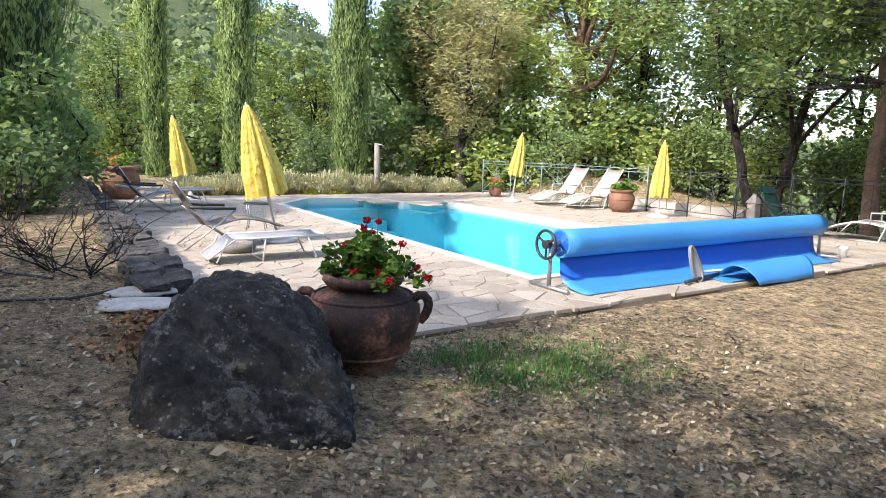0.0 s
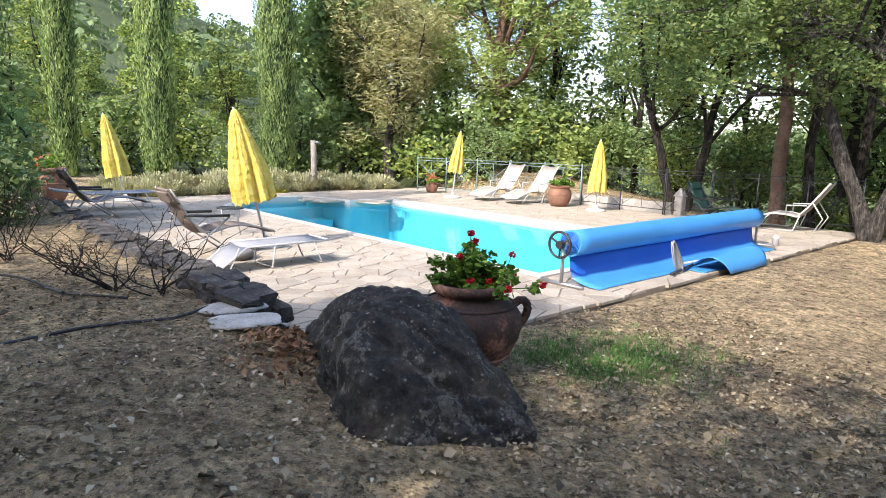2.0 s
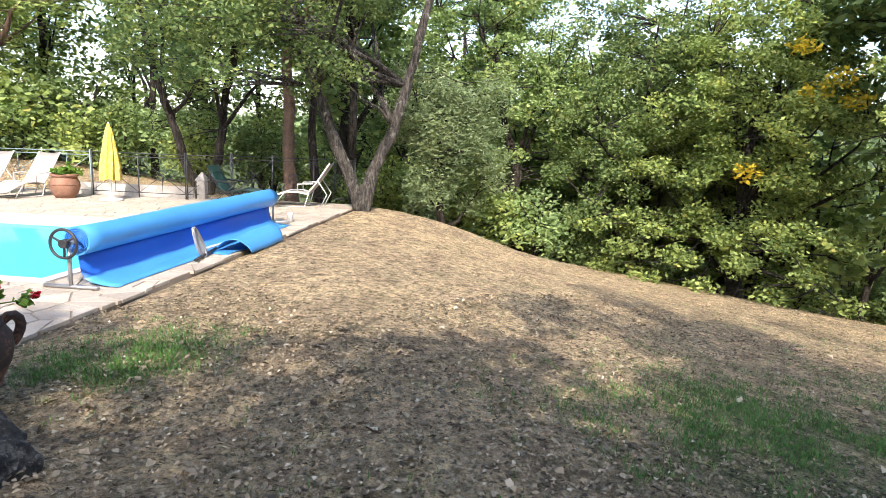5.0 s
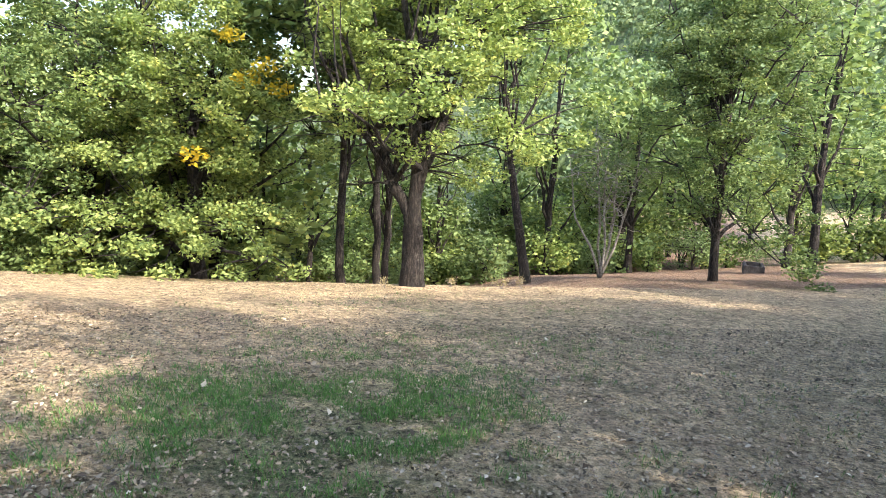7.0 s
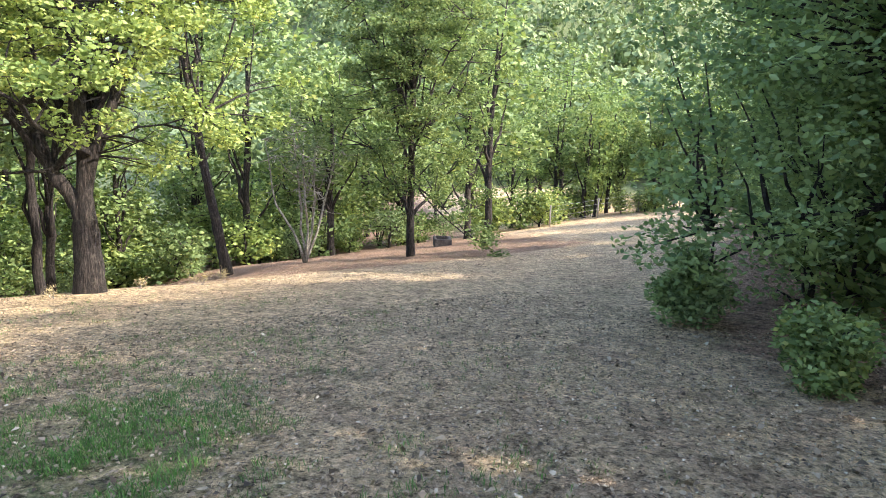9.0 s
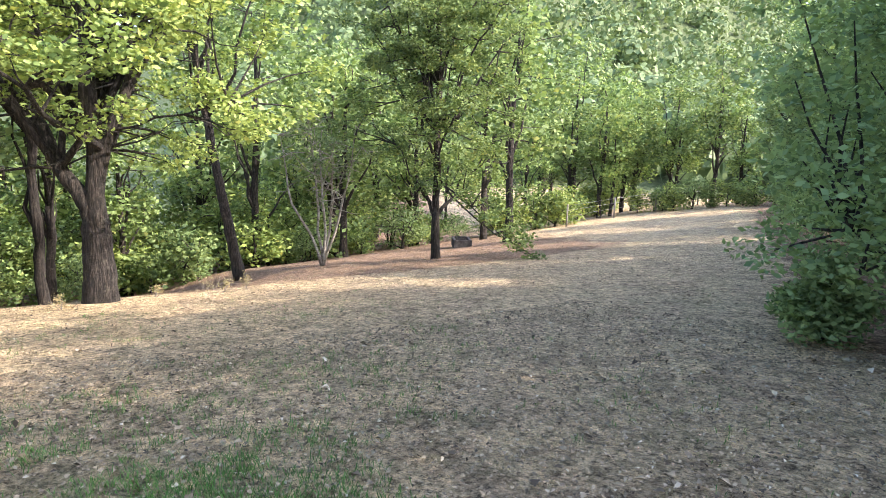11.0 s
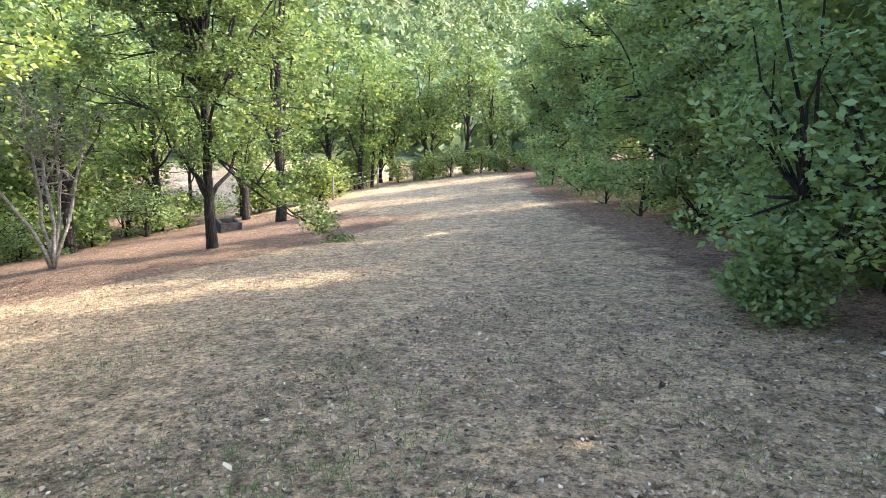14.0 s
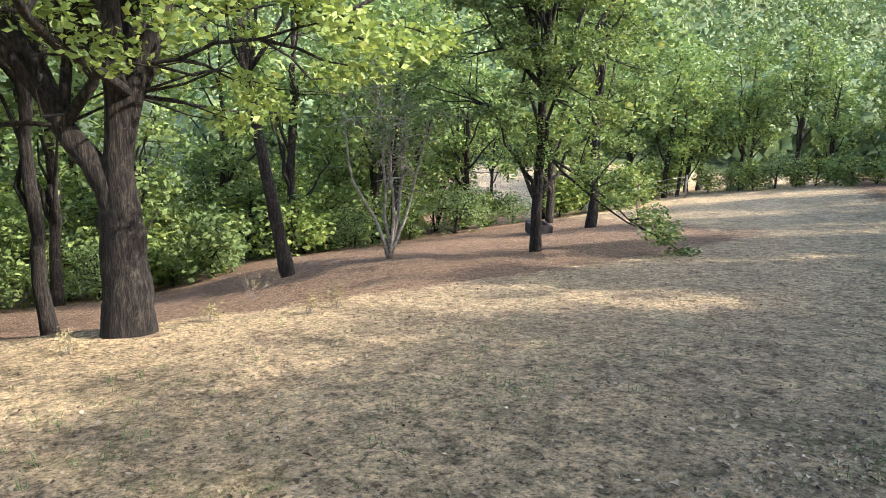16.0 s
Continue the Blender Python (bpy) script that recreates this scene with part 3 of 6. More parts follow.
    pool_pts = np.concatenate(limb_pts + [p[4:] for p, _ in stems])
    for i in range(n_clusters):
        j = np.argmin(np.linalg.norm(pool_pts - cl[i], axis=1) + (pool_pts[:, 2] > cl[i][2] + 0.4) * 2.0)
        if np.linalg.norm(pool_pts[j] - cl[i]) > 0.15:
            add_tube(bm, wobbly(pool_pts[j], cl[i], 4, 0.2, g), [0.028, 0.02, 0.013, 0.006], 4, cap=False)
    for i in range(bare):
        p = pool_pts[g.integers(len(pool_pts))]
        e = p + g.normal(0, 1, 3) * np.array([0.9, 0.9, 0.5]) * cr * 0.28
        e[2] = max(e[2], p[2] - 0.25, 0.3 * clo)
        add_tube(bm, wobbly(p, e, 5, 0.3, g), [0.02, 0.016, 0.011, 0.007, 0.003], 4, cap=False)
    part("trunk", bm, bark, base)
    part_mesh("crown", quads_mesh("crown", leaves_at(cl, per, spread, leaf, flat, aspect, seed + 5, droop), leaf_mat), base)
    return base


def make_cypress(at_xy, height, radius, seed, n=9000):
    g = np.random.default_rng(seed)
    x, y = at_xy
    base = thing("cypress_tree", pose(x, y, gz(x, y) - 0.05), "tall narrow columnar cypress with dense green foliage", "tree", "cypresses behind the pool")
    bm = bmesh.new()
    add_tube(bm, [(0, 0, 0), (0.02, 0, 0.5), (0, 0.02, height * 0.6), (0, 0, height * 0.97)], [0.17, 0.14, 0.09, 0.02], 8)
    part("trunk", bm, BARK, base)

    def rad(t):
        return radius * np.clip(0.72 + 0.6 * t, 0, 1) * np.clip((1 - t) * 2.2, 0, 1) ** 0.7
    # solid core, coloured dark as the shade between the sprays
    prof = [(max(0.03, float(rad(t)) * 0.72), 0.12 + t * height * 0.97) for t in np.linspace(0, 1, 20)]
    part("core", lathe(prof, 14), SHADE_CORE, base, "dark solid core painted as the shade inside the foliage")
    t = g.random(n) ** 1.05
    ang = g.random(n) * 2 * math.pi
    lump = 1 + 0.13 * np.sin(ang * 3 + t * 25 + seed) + 0.12 * np.sin(ang * 5 - t * 40) + 0.08 * np.sin(ang * 9 + t * 90)
    r = rad(t) * lump * g.uniform(0.66, 1.06, n)
    p = np.stack([r * np.cos(ang), r * np.sin(ang), 0.1 + t * height], -1)
    out = np.stack([np.cos(ang), np.sin(ang), np.zeros(n)], -1)
    a = out * g.uniform(0.05, 0.4, (n, 1)) + np.array([0, 0, 1.0]) + g.normal(0, 0.18, (n, 3))
    a /= np.linalg.norm(a, axis=1, keepdims=True)
    b = np.cross(a, out + g.normal(0, 0.5, (n, 3)))
    b /= np.linalg.norm(b, axis=1, keepdims=True)
    s = g.uniform(0.045, 0.10, (n, 1))
    a, b = a * s, b * s * 0.27
    part_mesh("foliage", quads_mesh("foliage", np.stack([p - a, p + b - a * 0.2, p + a, p - b - a * 0.2], 1), CYPRESS_LEAF), base)
    return base


make_cypress((-3.19, 22.0), 12, 0.68, 1, 26000)
make_cypress((-6.77, 21.2), 12, 0.57, 2, 22000)
make_cypress((-9.6, 21.5), 11.5, 0.46, 3, 17000)
make_cypress((-7.45, 11.2), 9.5, 0.95, 4, 24000)

# lawn rim: the great oak, the slender trunk, the pale shrub, the young oak
make_tree("oak_tree", "large oak with thick dark trunk and spreading limbs", "tree", (14.55, -1.7), 12, (5.2, 2.4, 12.0), 330, 165, 0.058, BRIGHT_LEAF, BARK, 0.25, 11, 0.46, flat=0.55, fork=[(0.4, 0.6, 9.8), (1.3, 2.6, 6.4), (-0.6, -2.0, 7.4)], limbs=24, bare=120, hollow=0.3, fork_h=1.8, extra=[(-1.4, -2.1, 3.9), (0.8, 1.3, 4.0), (-1.0, 0.65, 3.7), (-0.8, 0.9, 4.2), (-1.2, 0.2, 3.4), (-0.5, 1.6, 3.9), (-1.6, -2.4, 3.4), (-1.2, -1.7, 4.3), (-2.2, -2.6, 3.6), (-1.0, 0.5, 4.6), (0.4, 2.2, 3.4), (-1.9, 1.2, 4.4)])
make_tree("oak_tree", "young oak with slim dark trunk on the lawn", "tree", (18.5, -12.1), 12, (3.2, 1.7, 12.5), 300, 150, 0.055, OAK_LEAF, BARK, 0.125, 12, 0.42, flat=0.55, limbs=26, lean=(-0.1, 0.25), wander=0.02, cone=0.35, hollow=0.2, trunk_top=0.95, extra=[(-3.9 + 0.22 * k + 0.25 * math.sin(k * 2.1), -0.9 + 0.05 * k + 0.45 * math.sin(k * 1.3), 0.7 + 0.13 * k + 0.25 * abs(math.sin(k * 1.9))) for k in range(17)])
make_tree("pine_tree", "slender straight dark trunk with high crown", "tree", (23.2, -6.95), 14, (3.0, 7.0, 14.5), 70, 200, 0.1, OAK_LEAF, BARK, 0.17, 13, 0.8, lean=(1.2, 1.75), wander=0.02)
make_tree("thin_shrub", "pale thin many-stemmed shrub with sparse leaves", "shrub", (21.7, -9.4), 6, (1.7, 2.2, 6.0), 70, 26, 0.06, GREY_LEAF, THIN_BARK, 0.062, 14, 0.4, fork=[(0.6, 1.3, 4.6), (-0.5, -1.0, 5.0), (0.3, -0.5, 4.6), (0.2, 0.5, 5.4), (-0.2, 0.1, 4.8)], bare=110)
# trees behind the rim
turning_oak = make_tree("oak_tree", "dense leafy oak with some yellowing leaves at the lawn's rim", "tree", (17.6, 4.2), 9, (3.9, 1.3, 9.8), 280, 175, 0.062, BRIGHT_LEAF, BARK, 0.2, 15, 0.5, flat=0.55, limbs=16, bare=20, extra=[(-2.6 + 0.9 * math.sin(k * 1.7), -2.9 + 0.2 * k, 1.5 + 1.5 * abs(math.sin(k * 0.9))) for k in range(30)])
YELLOWED = foliage("yellowed_leaf", (0.45, 0.33, 0.03), (0.75, 0.58, 0.06), None, 0.4)
part_mesh("yellowed_foliage", quads_mesh("yellowed_foliage", leaves_at([(-1.9, -2.2, 6.5), (-2.1, -1.7, 6.2), (-1.8, -2.5, 6.0), (-2.6, -0.6, 4.3), (-2.2, -1.4, 7.2)], 90, 0.38, 0.07, 0.7, 0.55, 5), YELLOWED), turning_oak, "yellowed autumn leaves")
make_tree("oak_tree", "dense leafy oak at the lawn's rim", "tree", (18.8, 7.6), 11, (4.0, 1.1, 11.5), 300, 165, 0.064, OAK_LEAF, BARK, 0.2, 16, 0.52, flat=0.6, limbs=16)
make_tree("oak_tree", "dense leafy oak at the lawn's rim", "tree", (17.0, 11.2), 11, (3.8, 0.7, 11.5), 300, 165, 0.064, OAK_LEAF, BARK, 0.18, 17, 0.52, flat=0.6, limbs=16, lean=(0.2, 1.6))
make_tree("olive_tree", "grey-green drooping small tree", "tree", (11.7, 10.2), 5, (1.7, 0.1, 5.0), 100, 230, 0.06, GREY_LEAF, BARK, 0.1, 18, 0.5, aspect=0.3, droop=0.4)
make_tree("oak_tree", "slim trunked oak behind the rim", "tree", (19.4, 0.2), 12, (3.2, 4.5, 12.5), 90, 150, 0.13, OAK_LEAF, BARK, 0.14, 19, 0.8)
make_tree("oak_tree", "slim trunked oak behind the rim", "tree", (20.2, -1.0), 12, (3.2, 5, 13.5), 80, 150, 0.13, OAK_LEAF, BARK, 0.13, 20, 0.8)
# beside the terrace
make_tree("oak_tree", "two-stemmed oak with pale lichened bark beside the terrace", "tree", (8.45, 9.9), 9, (4.7, 2.5, 9.8), 260, 190, 0.05, OAK_LEAF, PALE_BARK, 0.165, 21, 0.5, flat=0.6, lean=(-1.5, 2.2), fork=[(-1.5, 1.9, 7.5), (1.6, -0.9, 8)], limbs=14, hollow=0.4, extra=[(-1.2 - 0.085 * k + 0.9 * math.sin(k * 2.4), 0.5 + 1.1 * math.sin(k * 1.7), 2.7 + 1.4 * abs(math.sin(k * 1.1))) for k in range(42)])
make_tree("pine_tree", "tall reddish-brown straight pine trunk", "tree", (8.9, 13.0), 13, (3.6, 4.6, 13.5), 80, 170, 0.11, PINE_LEAF, RED_BARK, 0.15, 22, 0.8, aspect=0.2, bare=20)
make_tree("pine_tree", "dark two-stemmed pine behind the railing", "tree", (8.0, 15.6), 9, (4.2, 2.6, 9.5), 120, 150, 0.11, PINE_LEAF, BARK, 0.15, 23, 0.8, fork=[(-1.6, 0.7, 6), (1.5, 0.4, 7)], aspect=0.22, bare=60)
for k, (x, y) in enumerate(((9.7, 12.9), (10.6, 12.4))):
    make_tree("pine_tree", "thin dark straight pine trunk behind the railing", "tree", (x, y), 11, (2.4, 5.0, 11.5), 40, 130, 0.1, PINE_LEAF, BARK, 0.11, 120 + k, 0.7, aspect=0.2, bare=25)
make_tree("pine_tree", "broad pine with bare inner branches", "tree", (5.2, 25.0), 12, (5.0, 2.2, 12.5), 190, 170, 0.13, PINE_LEAF, RED_BARK, 0.32, 24, 0.8, aspect=0.22, bare=60, limbs=18)
make_tree("pine_tree", "pale thin-needled dry conifer", "tree", (0.8, 23.6), 8, (2.6, 1.2, 8.8), 120, 170, 0.11, DRY_LEAF, PALE_BARK, 0.16, 25, 0.7, aspect=0.15, bare=60)
make_tree("conifer", "dark dense conifer behind the pool", "tree", (-0.9, 25.5), 10, (2.4, 0.4, 10.5), 120, 170, 0.13, DARK_LEAF, BARK, 0.2, 26, 0.8)
# shade trees beside the lawn
ROW = [(3.6, -12.0, 8.5, 2.8), (2.0, -9.8, 9, 3.1), (6.0, -16.6, 9.5, 2.9), (8.7, -21.0, 10, 3.0), (12.7, -26.8, 10.5, 3.1), (17.0, -33.3, 10, 3.0), (-0.8, -9.8, 11.3, 3.6), (-4.5, -8.6, 13.4, 4.0), (-9.5, -7.6, 11.6, 4.0), (-6.5, -13, 16.5, 4.4), (-12.5, -2.5, 10.5, 3.6), (-5.4, -5.4, 7.2, 3.0), (-8.6, -1.6, 8.9, 3.0), (-4.7, -3.7, 7.0, 2.5), (-12.2, 7.2, 11.5, 3.2)]
BOUGHS = [(1.9 + 1.0 * math.sin(k * 1.9), 1.7 + 0.75 * math.sin(k * 1.3 + 1), 0.8 + 0.085 * k) for k in range(66)]
for k, (x, y, h, r) in enumerate(ROW):
    make_tree("holm_oak", "dark green leafy oak with low branches beside the lawn", "tree", (x, y), h, (r, -0.5, h + 0.8), 240 if k < 6 else 115, 190 if k < 2 else 130 if k < 6 else 62, 0.052 if k < 2 else 0.075 if k < 6 else 0.12 if k == 6 else 0.17, DARK_LEAF, BARK, 0.2, 40 + k, 0.55 if k < 6 else 0.75, flat=0.6 if k < 6 else 0.75, group="trees along the lawn", extra=BOUGHS if k == 1 else ())

# ---- woods round about ----
def place_copies(protos, spots, seed):
    g = np.random.default_rng(seed)
    for i, (x, y, s) in enumerate(spots):
        src = protos[i % len(protos)]
        c = copy_thing(src, pose(x, y, gz(x, y) - 0.1, 0, 0, g.uniform(0, 360)))
        c.scale = (s * g.uniform(0.9, 1.1), s * g.uniform(0.9, 1.1), s)


WOOD = "oaks of the wood"
protos = []
for k, (h, r, lo, lm) in enumerate([(13, 3.3, 2.2, OAK_LEAF), (12, 3.0, 1.2, OAK_LEAF), (14, 3.2, 3.5, OAK_LEAF), (11, 3.0, 0.8, OAK_LEAF)]):
    x, y = [(27.5, 5.5), (25.5, 12.0), (30.0, -1.5), (28.5, -13.5)][k]
    protos.append(make_tree("wood_tree", "leafy woodland oak with slim trunk", "tree", (x, y), h, (r, lo, h + 0.6), 50, 52, 0.155, lm, BARK, 0.17, 60 + k, 0.85, group=WOOD, limbs=7, wander=0.05))
spots, pool_row = [], []
g = np.random.default_rng(5)
for x in np.arange(22, 40, 5.2):
    for y in np.arange(-20, 27, 5.2):
        if x < 29 and -15 < y < 3:
            continue
        spots.append((x + g.uniform(-1.6, 1.6), y + g.uniform(-1.6, 1.6), g.uniform(0.8, 1.15)))
for x in np.arange(12, 24, 4.5):
    for y in np.arange(16, 26, 4.5):
        spots.append((x + g.uniform(-1, 1), y + g.uniform(-1, 1), g.uniform(0.75, 1.0)))
for x in np.arange(-26, 14, 4.2):
    for y in (28.0, 34.5):
        pool_row.append((x + g.uniform(-1.5, 1.5), y + g.uniform(-1.5, 1.5), g.uniform(0.62, 0.85) * (0.8 if x < 1 else 1.0)))
for k in range(14):
    x = 30 - k * 1.9
    spots.append((x + g.uniform(-1, 1) + 2, -41 + 0.1 * k + g.uniform(-2, 2) + (x - 20) * 0.35, g.uniform(0.6, 0.8)))
for x, y in ((33, -33), (36, -36.5), (31, -37.5), (40, -38), (37, -42), (44, -41), (30.5, -33.5), (34, -40)):
    spots.append((x, y, g.uniform(0.75, 1.0)))
for x, y in ((31, -24), (33, -29), (30, -34), (35, -21), (36, -33), (38, -26)):
    spots.append((x, y, g.uniform(0.6, 0.85)))
back_holm = make_tree("holm_oak", "dark green leafy oak behind the lawn's edge", "tree", (0.0, -15.0), 8, (2.8, -0.3, 8.6), 120, 62, 0.075, DARK_LEAF, BARK, 0.16, 58, 0.62, group="trees along the lawn", flat=0.6, limbs=8)
place_copies([back_holm], [(x - 3.2, y - 3.4, 1.25) for x, y, h, r in ROW[:6]] + [(x - 0.5, y - 6.0, 1.2) for x, y, h, r in ROW[:5]] + [(5.0, -17.5, 1.1), (2.5, -21, 1.1)], 16)
for x, y in ((-13, 16), (-14, 21), (-16, 12), (-18, 18), (-12.5, 25)):
    spots.append((x, y, 0.5))
place_copies(protos, spots, 9)
# brighter leaf colour here stands for stronger sun on the row behind the pool
light_tree = make_tree("wood_tree", "leafy oak behind the pool, sunlight put into its leaf colour", "tree", (2.5, 30.5), 11, (3.2, 0.8, 11.6), 64, 60, 0.13, BRIGHT_LEAF, BARK, 0.17, 66, 0.75, group=WOOD, limbs=8, wander=0.05, flat=0.6)
place_copies([light_tree], pool_row, 19)

SHRUBS = "undergrowth shrubs"
shrubs = []
for k, (lm, x, y) in enumerate([(OAK_LEAF, 20.5, 10.0), (BRIGHT_LEAF, 19.8, 3.2), (DARK_LEAF, 16.5, 9.0)]):
    shrubs.append(make_tree("shrub", "leafy green undergrowth shrub", "shrub", (x, y), 1.8, (1.25, 0.0, 2.2), 30, 72 if k == 2 else 40, 0.055 if k == 2 else 0.09, lm, BARK, 0.05, 80 + k, 0.5, group=SHRUBS, limbs=6))
spots = []
for y in np.arange(-6, 16, 2.0):
    spots.append(((24.5 if y > 2 else 32.5) + g.uniform(-2, 3) + max(0, y - 4) * -0.4, y + g.uniform(-0.8, 0.8), g.uniform(0.8, 1.3)))
for k in range(16):
    spots.append((31 + g.uniform(-1.5, 2.5), -28 + k * 1.7 + g.uniform(-0.6, 0.6), g.uniform(0.8, 1.4)))
for x in np.arange(-14, 9, 1.9):
    spots.append((x + g.uniform(-0.5, 0.5), 23.6 + g.uniform(-0.8, 1.6), g.uniform(1.0, 1.7)))
for x in np.arange(2, 10, 1.8):
    spots.append((x, 22.0 + (x - 2) * -0.1 + g.uniform(-0.5, 0.8), g.uniform(0.9, 1.5)))
for k in range(9):
    spots.append((32 + g.uniform(-1, 4), -17 + k * 1.9, g.uniform(1.3, 1.8)))
for k in range(9):
    spots.append((11.5 + k * 0.85, 14.2 - k * 0.9 + g.uniform(-0.4, 0.4), g.uniform(0.7, 1.2)))
for k in range(10):
    spots.append((29.5 + 0.5 * k + g.uniform(-0.6, 0.6), -27 - k * 1.3, g.uniform(0.9, 1.4)))
for x, y in ((2.9, -12.4), (1.4, -11.6), (4.9, -15.4), (6.2, -18.0), (4.0, -13.8), (2.4, -11.0)):
    spots.append((x, y, 0.9))
for k in range(12):
    spots.append((29 - k * 0.9, -35.5 - k * 0.25 + g.uniform(-0.5, 0.5), g.uniform(0.7, 1.2)))
for x, y in ((4.3, -10.9), (4.7, -12.9), (6.4, -15.1), (8.4, -18.3), (10.4, -21.6), (1.4, -8.4), (12.3, -24.5), (15.3, -28.9), (3.3, -9.8)):
    spots.append((x, y, g.uniform(0.75, 1.05)))
thicket = []
for k, (lm, x, y) in enumerate([(OAK_LEAF, 34.5, -5.0), (BRIGHT_LEAF, 35.2, -11.0)]):
    thicket.append(make_tree("thicket_shrub", "tall dense leafy shrub at the back of the wood", "shrub", (x, y), 4.2, (2.1, 0.0, 4.8), 48, 50, 0.11, lm, BARK, 0.06, 95 + k, 0.7, group="thicket behind the wood", limbs=8, fork=[(0.5, 0.4, 3.6), (-0.6, 0.2, 3.8), (0.1, -0.6, 4.0)]))
belt = [(34.6 + g.uniform(-0.8, 0.8) - 0.06 * (k - 8) ** 2 * (k > 8), -19.5 + 2.5 * k, g.uniform(0.8, 1.2)) for k in range(15)]
belt += [(38.0 + g.uniform(-1, 1), -18.0 + 3.1 * k, g.uniform(1.2, 1.5)) for k in range(12)]
belt += [(22.5 + g.uniform(-0.7, 0.7), 3.5 + 2.3 * k, g.uniform(1.5, 1.9)) for k in range(6)]
belt += [(9.5, 18.5, 0.6), (11.0, 17.6, 0.65), (12.5, 16.5, 0.6), (10.5, 21.0, 0.8), (13.0, 19.5, 0.8), (8.0, 20.5, 0.6), (14.5, 15.2, 0.7)]
place_copies(thicket, belt, 15)
place_copies([shrubs[2], shrubs[2], shrubs[0]], spots[-9:], 14)
place_copies(shrubs, spots[:-9], 10)
make_tree("bush", "small dark dense bush at the edge of the lawn", "bush", (4.35, -7.85), 1.0, (0.55, 0.0, 1.1), 32, 190, 0.042, DARK_LEAF, BARK, 0.03, 91, 0.28, limbs=5)
make_tree("bush", "low green bush under the trees", "bush", (1.95, -6.25), 0.7, (0.42, 0.0, 0.8), 26, 150, 0.036, OAK_LEAF, BARK, 0.03, 92, 0.24, limbs=5)


def hill_woods():
    g = np.random.default_rng(21)
    quads = []
    pts = []
    while len(pts) < 2300:
        az, r = radians(g.uniform(104, 166)), 62 + 270 * g.random() ** 1.1
        if g.random() < 0.33:
            az, r = radians(g.uniform(-60, 50)), 75 + 300 * g.random()
        pts.append((5 + math.sin(az) * r, math.cos(az) * r, r))
    for x, y, r in pts:
        h, w = g.uniform(5, 9), g.uniform(2.4, 4.0)
        n = 60
        d = g.normal(0, 1, (n, 3))
        d /= np.linalg.norm(d, axis=1, keepdims=True)
        p = np.array([x, y, gz(x, y) + h * 0.45]) + d * np.array([w, w, h * 0.5]) * g.uniform(0.75, 1.05, (n, 1))
        a = np.cross(d, g.normal(0, 1, (n, 3)))
        a /= np.linalg.norm(a, axis=1, keepdims=True)
        nn = d + g.normal(0, 0.45, (n, 3))
        b = np.cross(nn, a)
        b /= np.linalg.norm(b, axis=1, keepdims=True)
        s = g.uniform(0.5, 1.0, (n, 1)) * (0.52 + w * 0.10)
        a, b = a * s, b * s * 0.8
        quads.append(np.stack([p - a, p + b, p + a, p - b], 1))
    tagged(new("hillside_woods", quads_mesh("hillside_woods", np.concatenate(quads), FAR_LEAF)), "dense green woods covering the hillside", "woods", "", "stuff")


hill_woods()


# ---- terrace pieces ----
def clip_poly(poly, nx, ny, c):
    """The part of a polygon with nx * x + ny * y <= c."""
    out = []
    for (ax, ay), (bx, by) in zip(poly, poly[1:] + poly[:1]):
        da, db = nx * ax + ny * ay - c, nx * bx + ny * by - c
        if da <= 0:
            out.append((ax, ay))
        if da * db < 0:
            t = da / (da - db)
            out.append((ax + t * (bx - ax), ay + t * (by - ay)))
    return out


DECK_V, DECK_U = (0.95, 13.4), (4.15, 16.9)
POOL_EDGE = inset_ring(POOL, -0.135)


def pool_side(p):
    """The pool's edge that p lies most outside of: its outward half-plane and distance."""
    best = None
    n = len(POOL_EDGE)
    for i in range(n):
        a, b = Vector(POOL_EDGE[i]), Vector(POOL_EDGE[(i + 1) % n])
        e = (b - a).normalized()
        o = Vector((e.y, -e.x))
        d = o.dot(Vector(p) - a)
        s = e.dot(Vector(p) - a)
        if -0.6 <= s <= (b - a).length + 0.6 and d > -0.3 and (best is None or d > best[0]):
            best = (d, o, a)
    return best


def inside_pool(p):
    hit = False
    n = len(POOL_EDGE)
    for i in range(n):
        (x1, y1), (x2, y2) = POOL_EDGE[i], POOL_EDGE[(i + 1) % n]
        if (y1 > p[1]) != (y2 > p[1]) and p[0] < (x2 - x1) * (p[1] - y1) / (y2 - y1) + x1:
            hit = not hit
    return hit


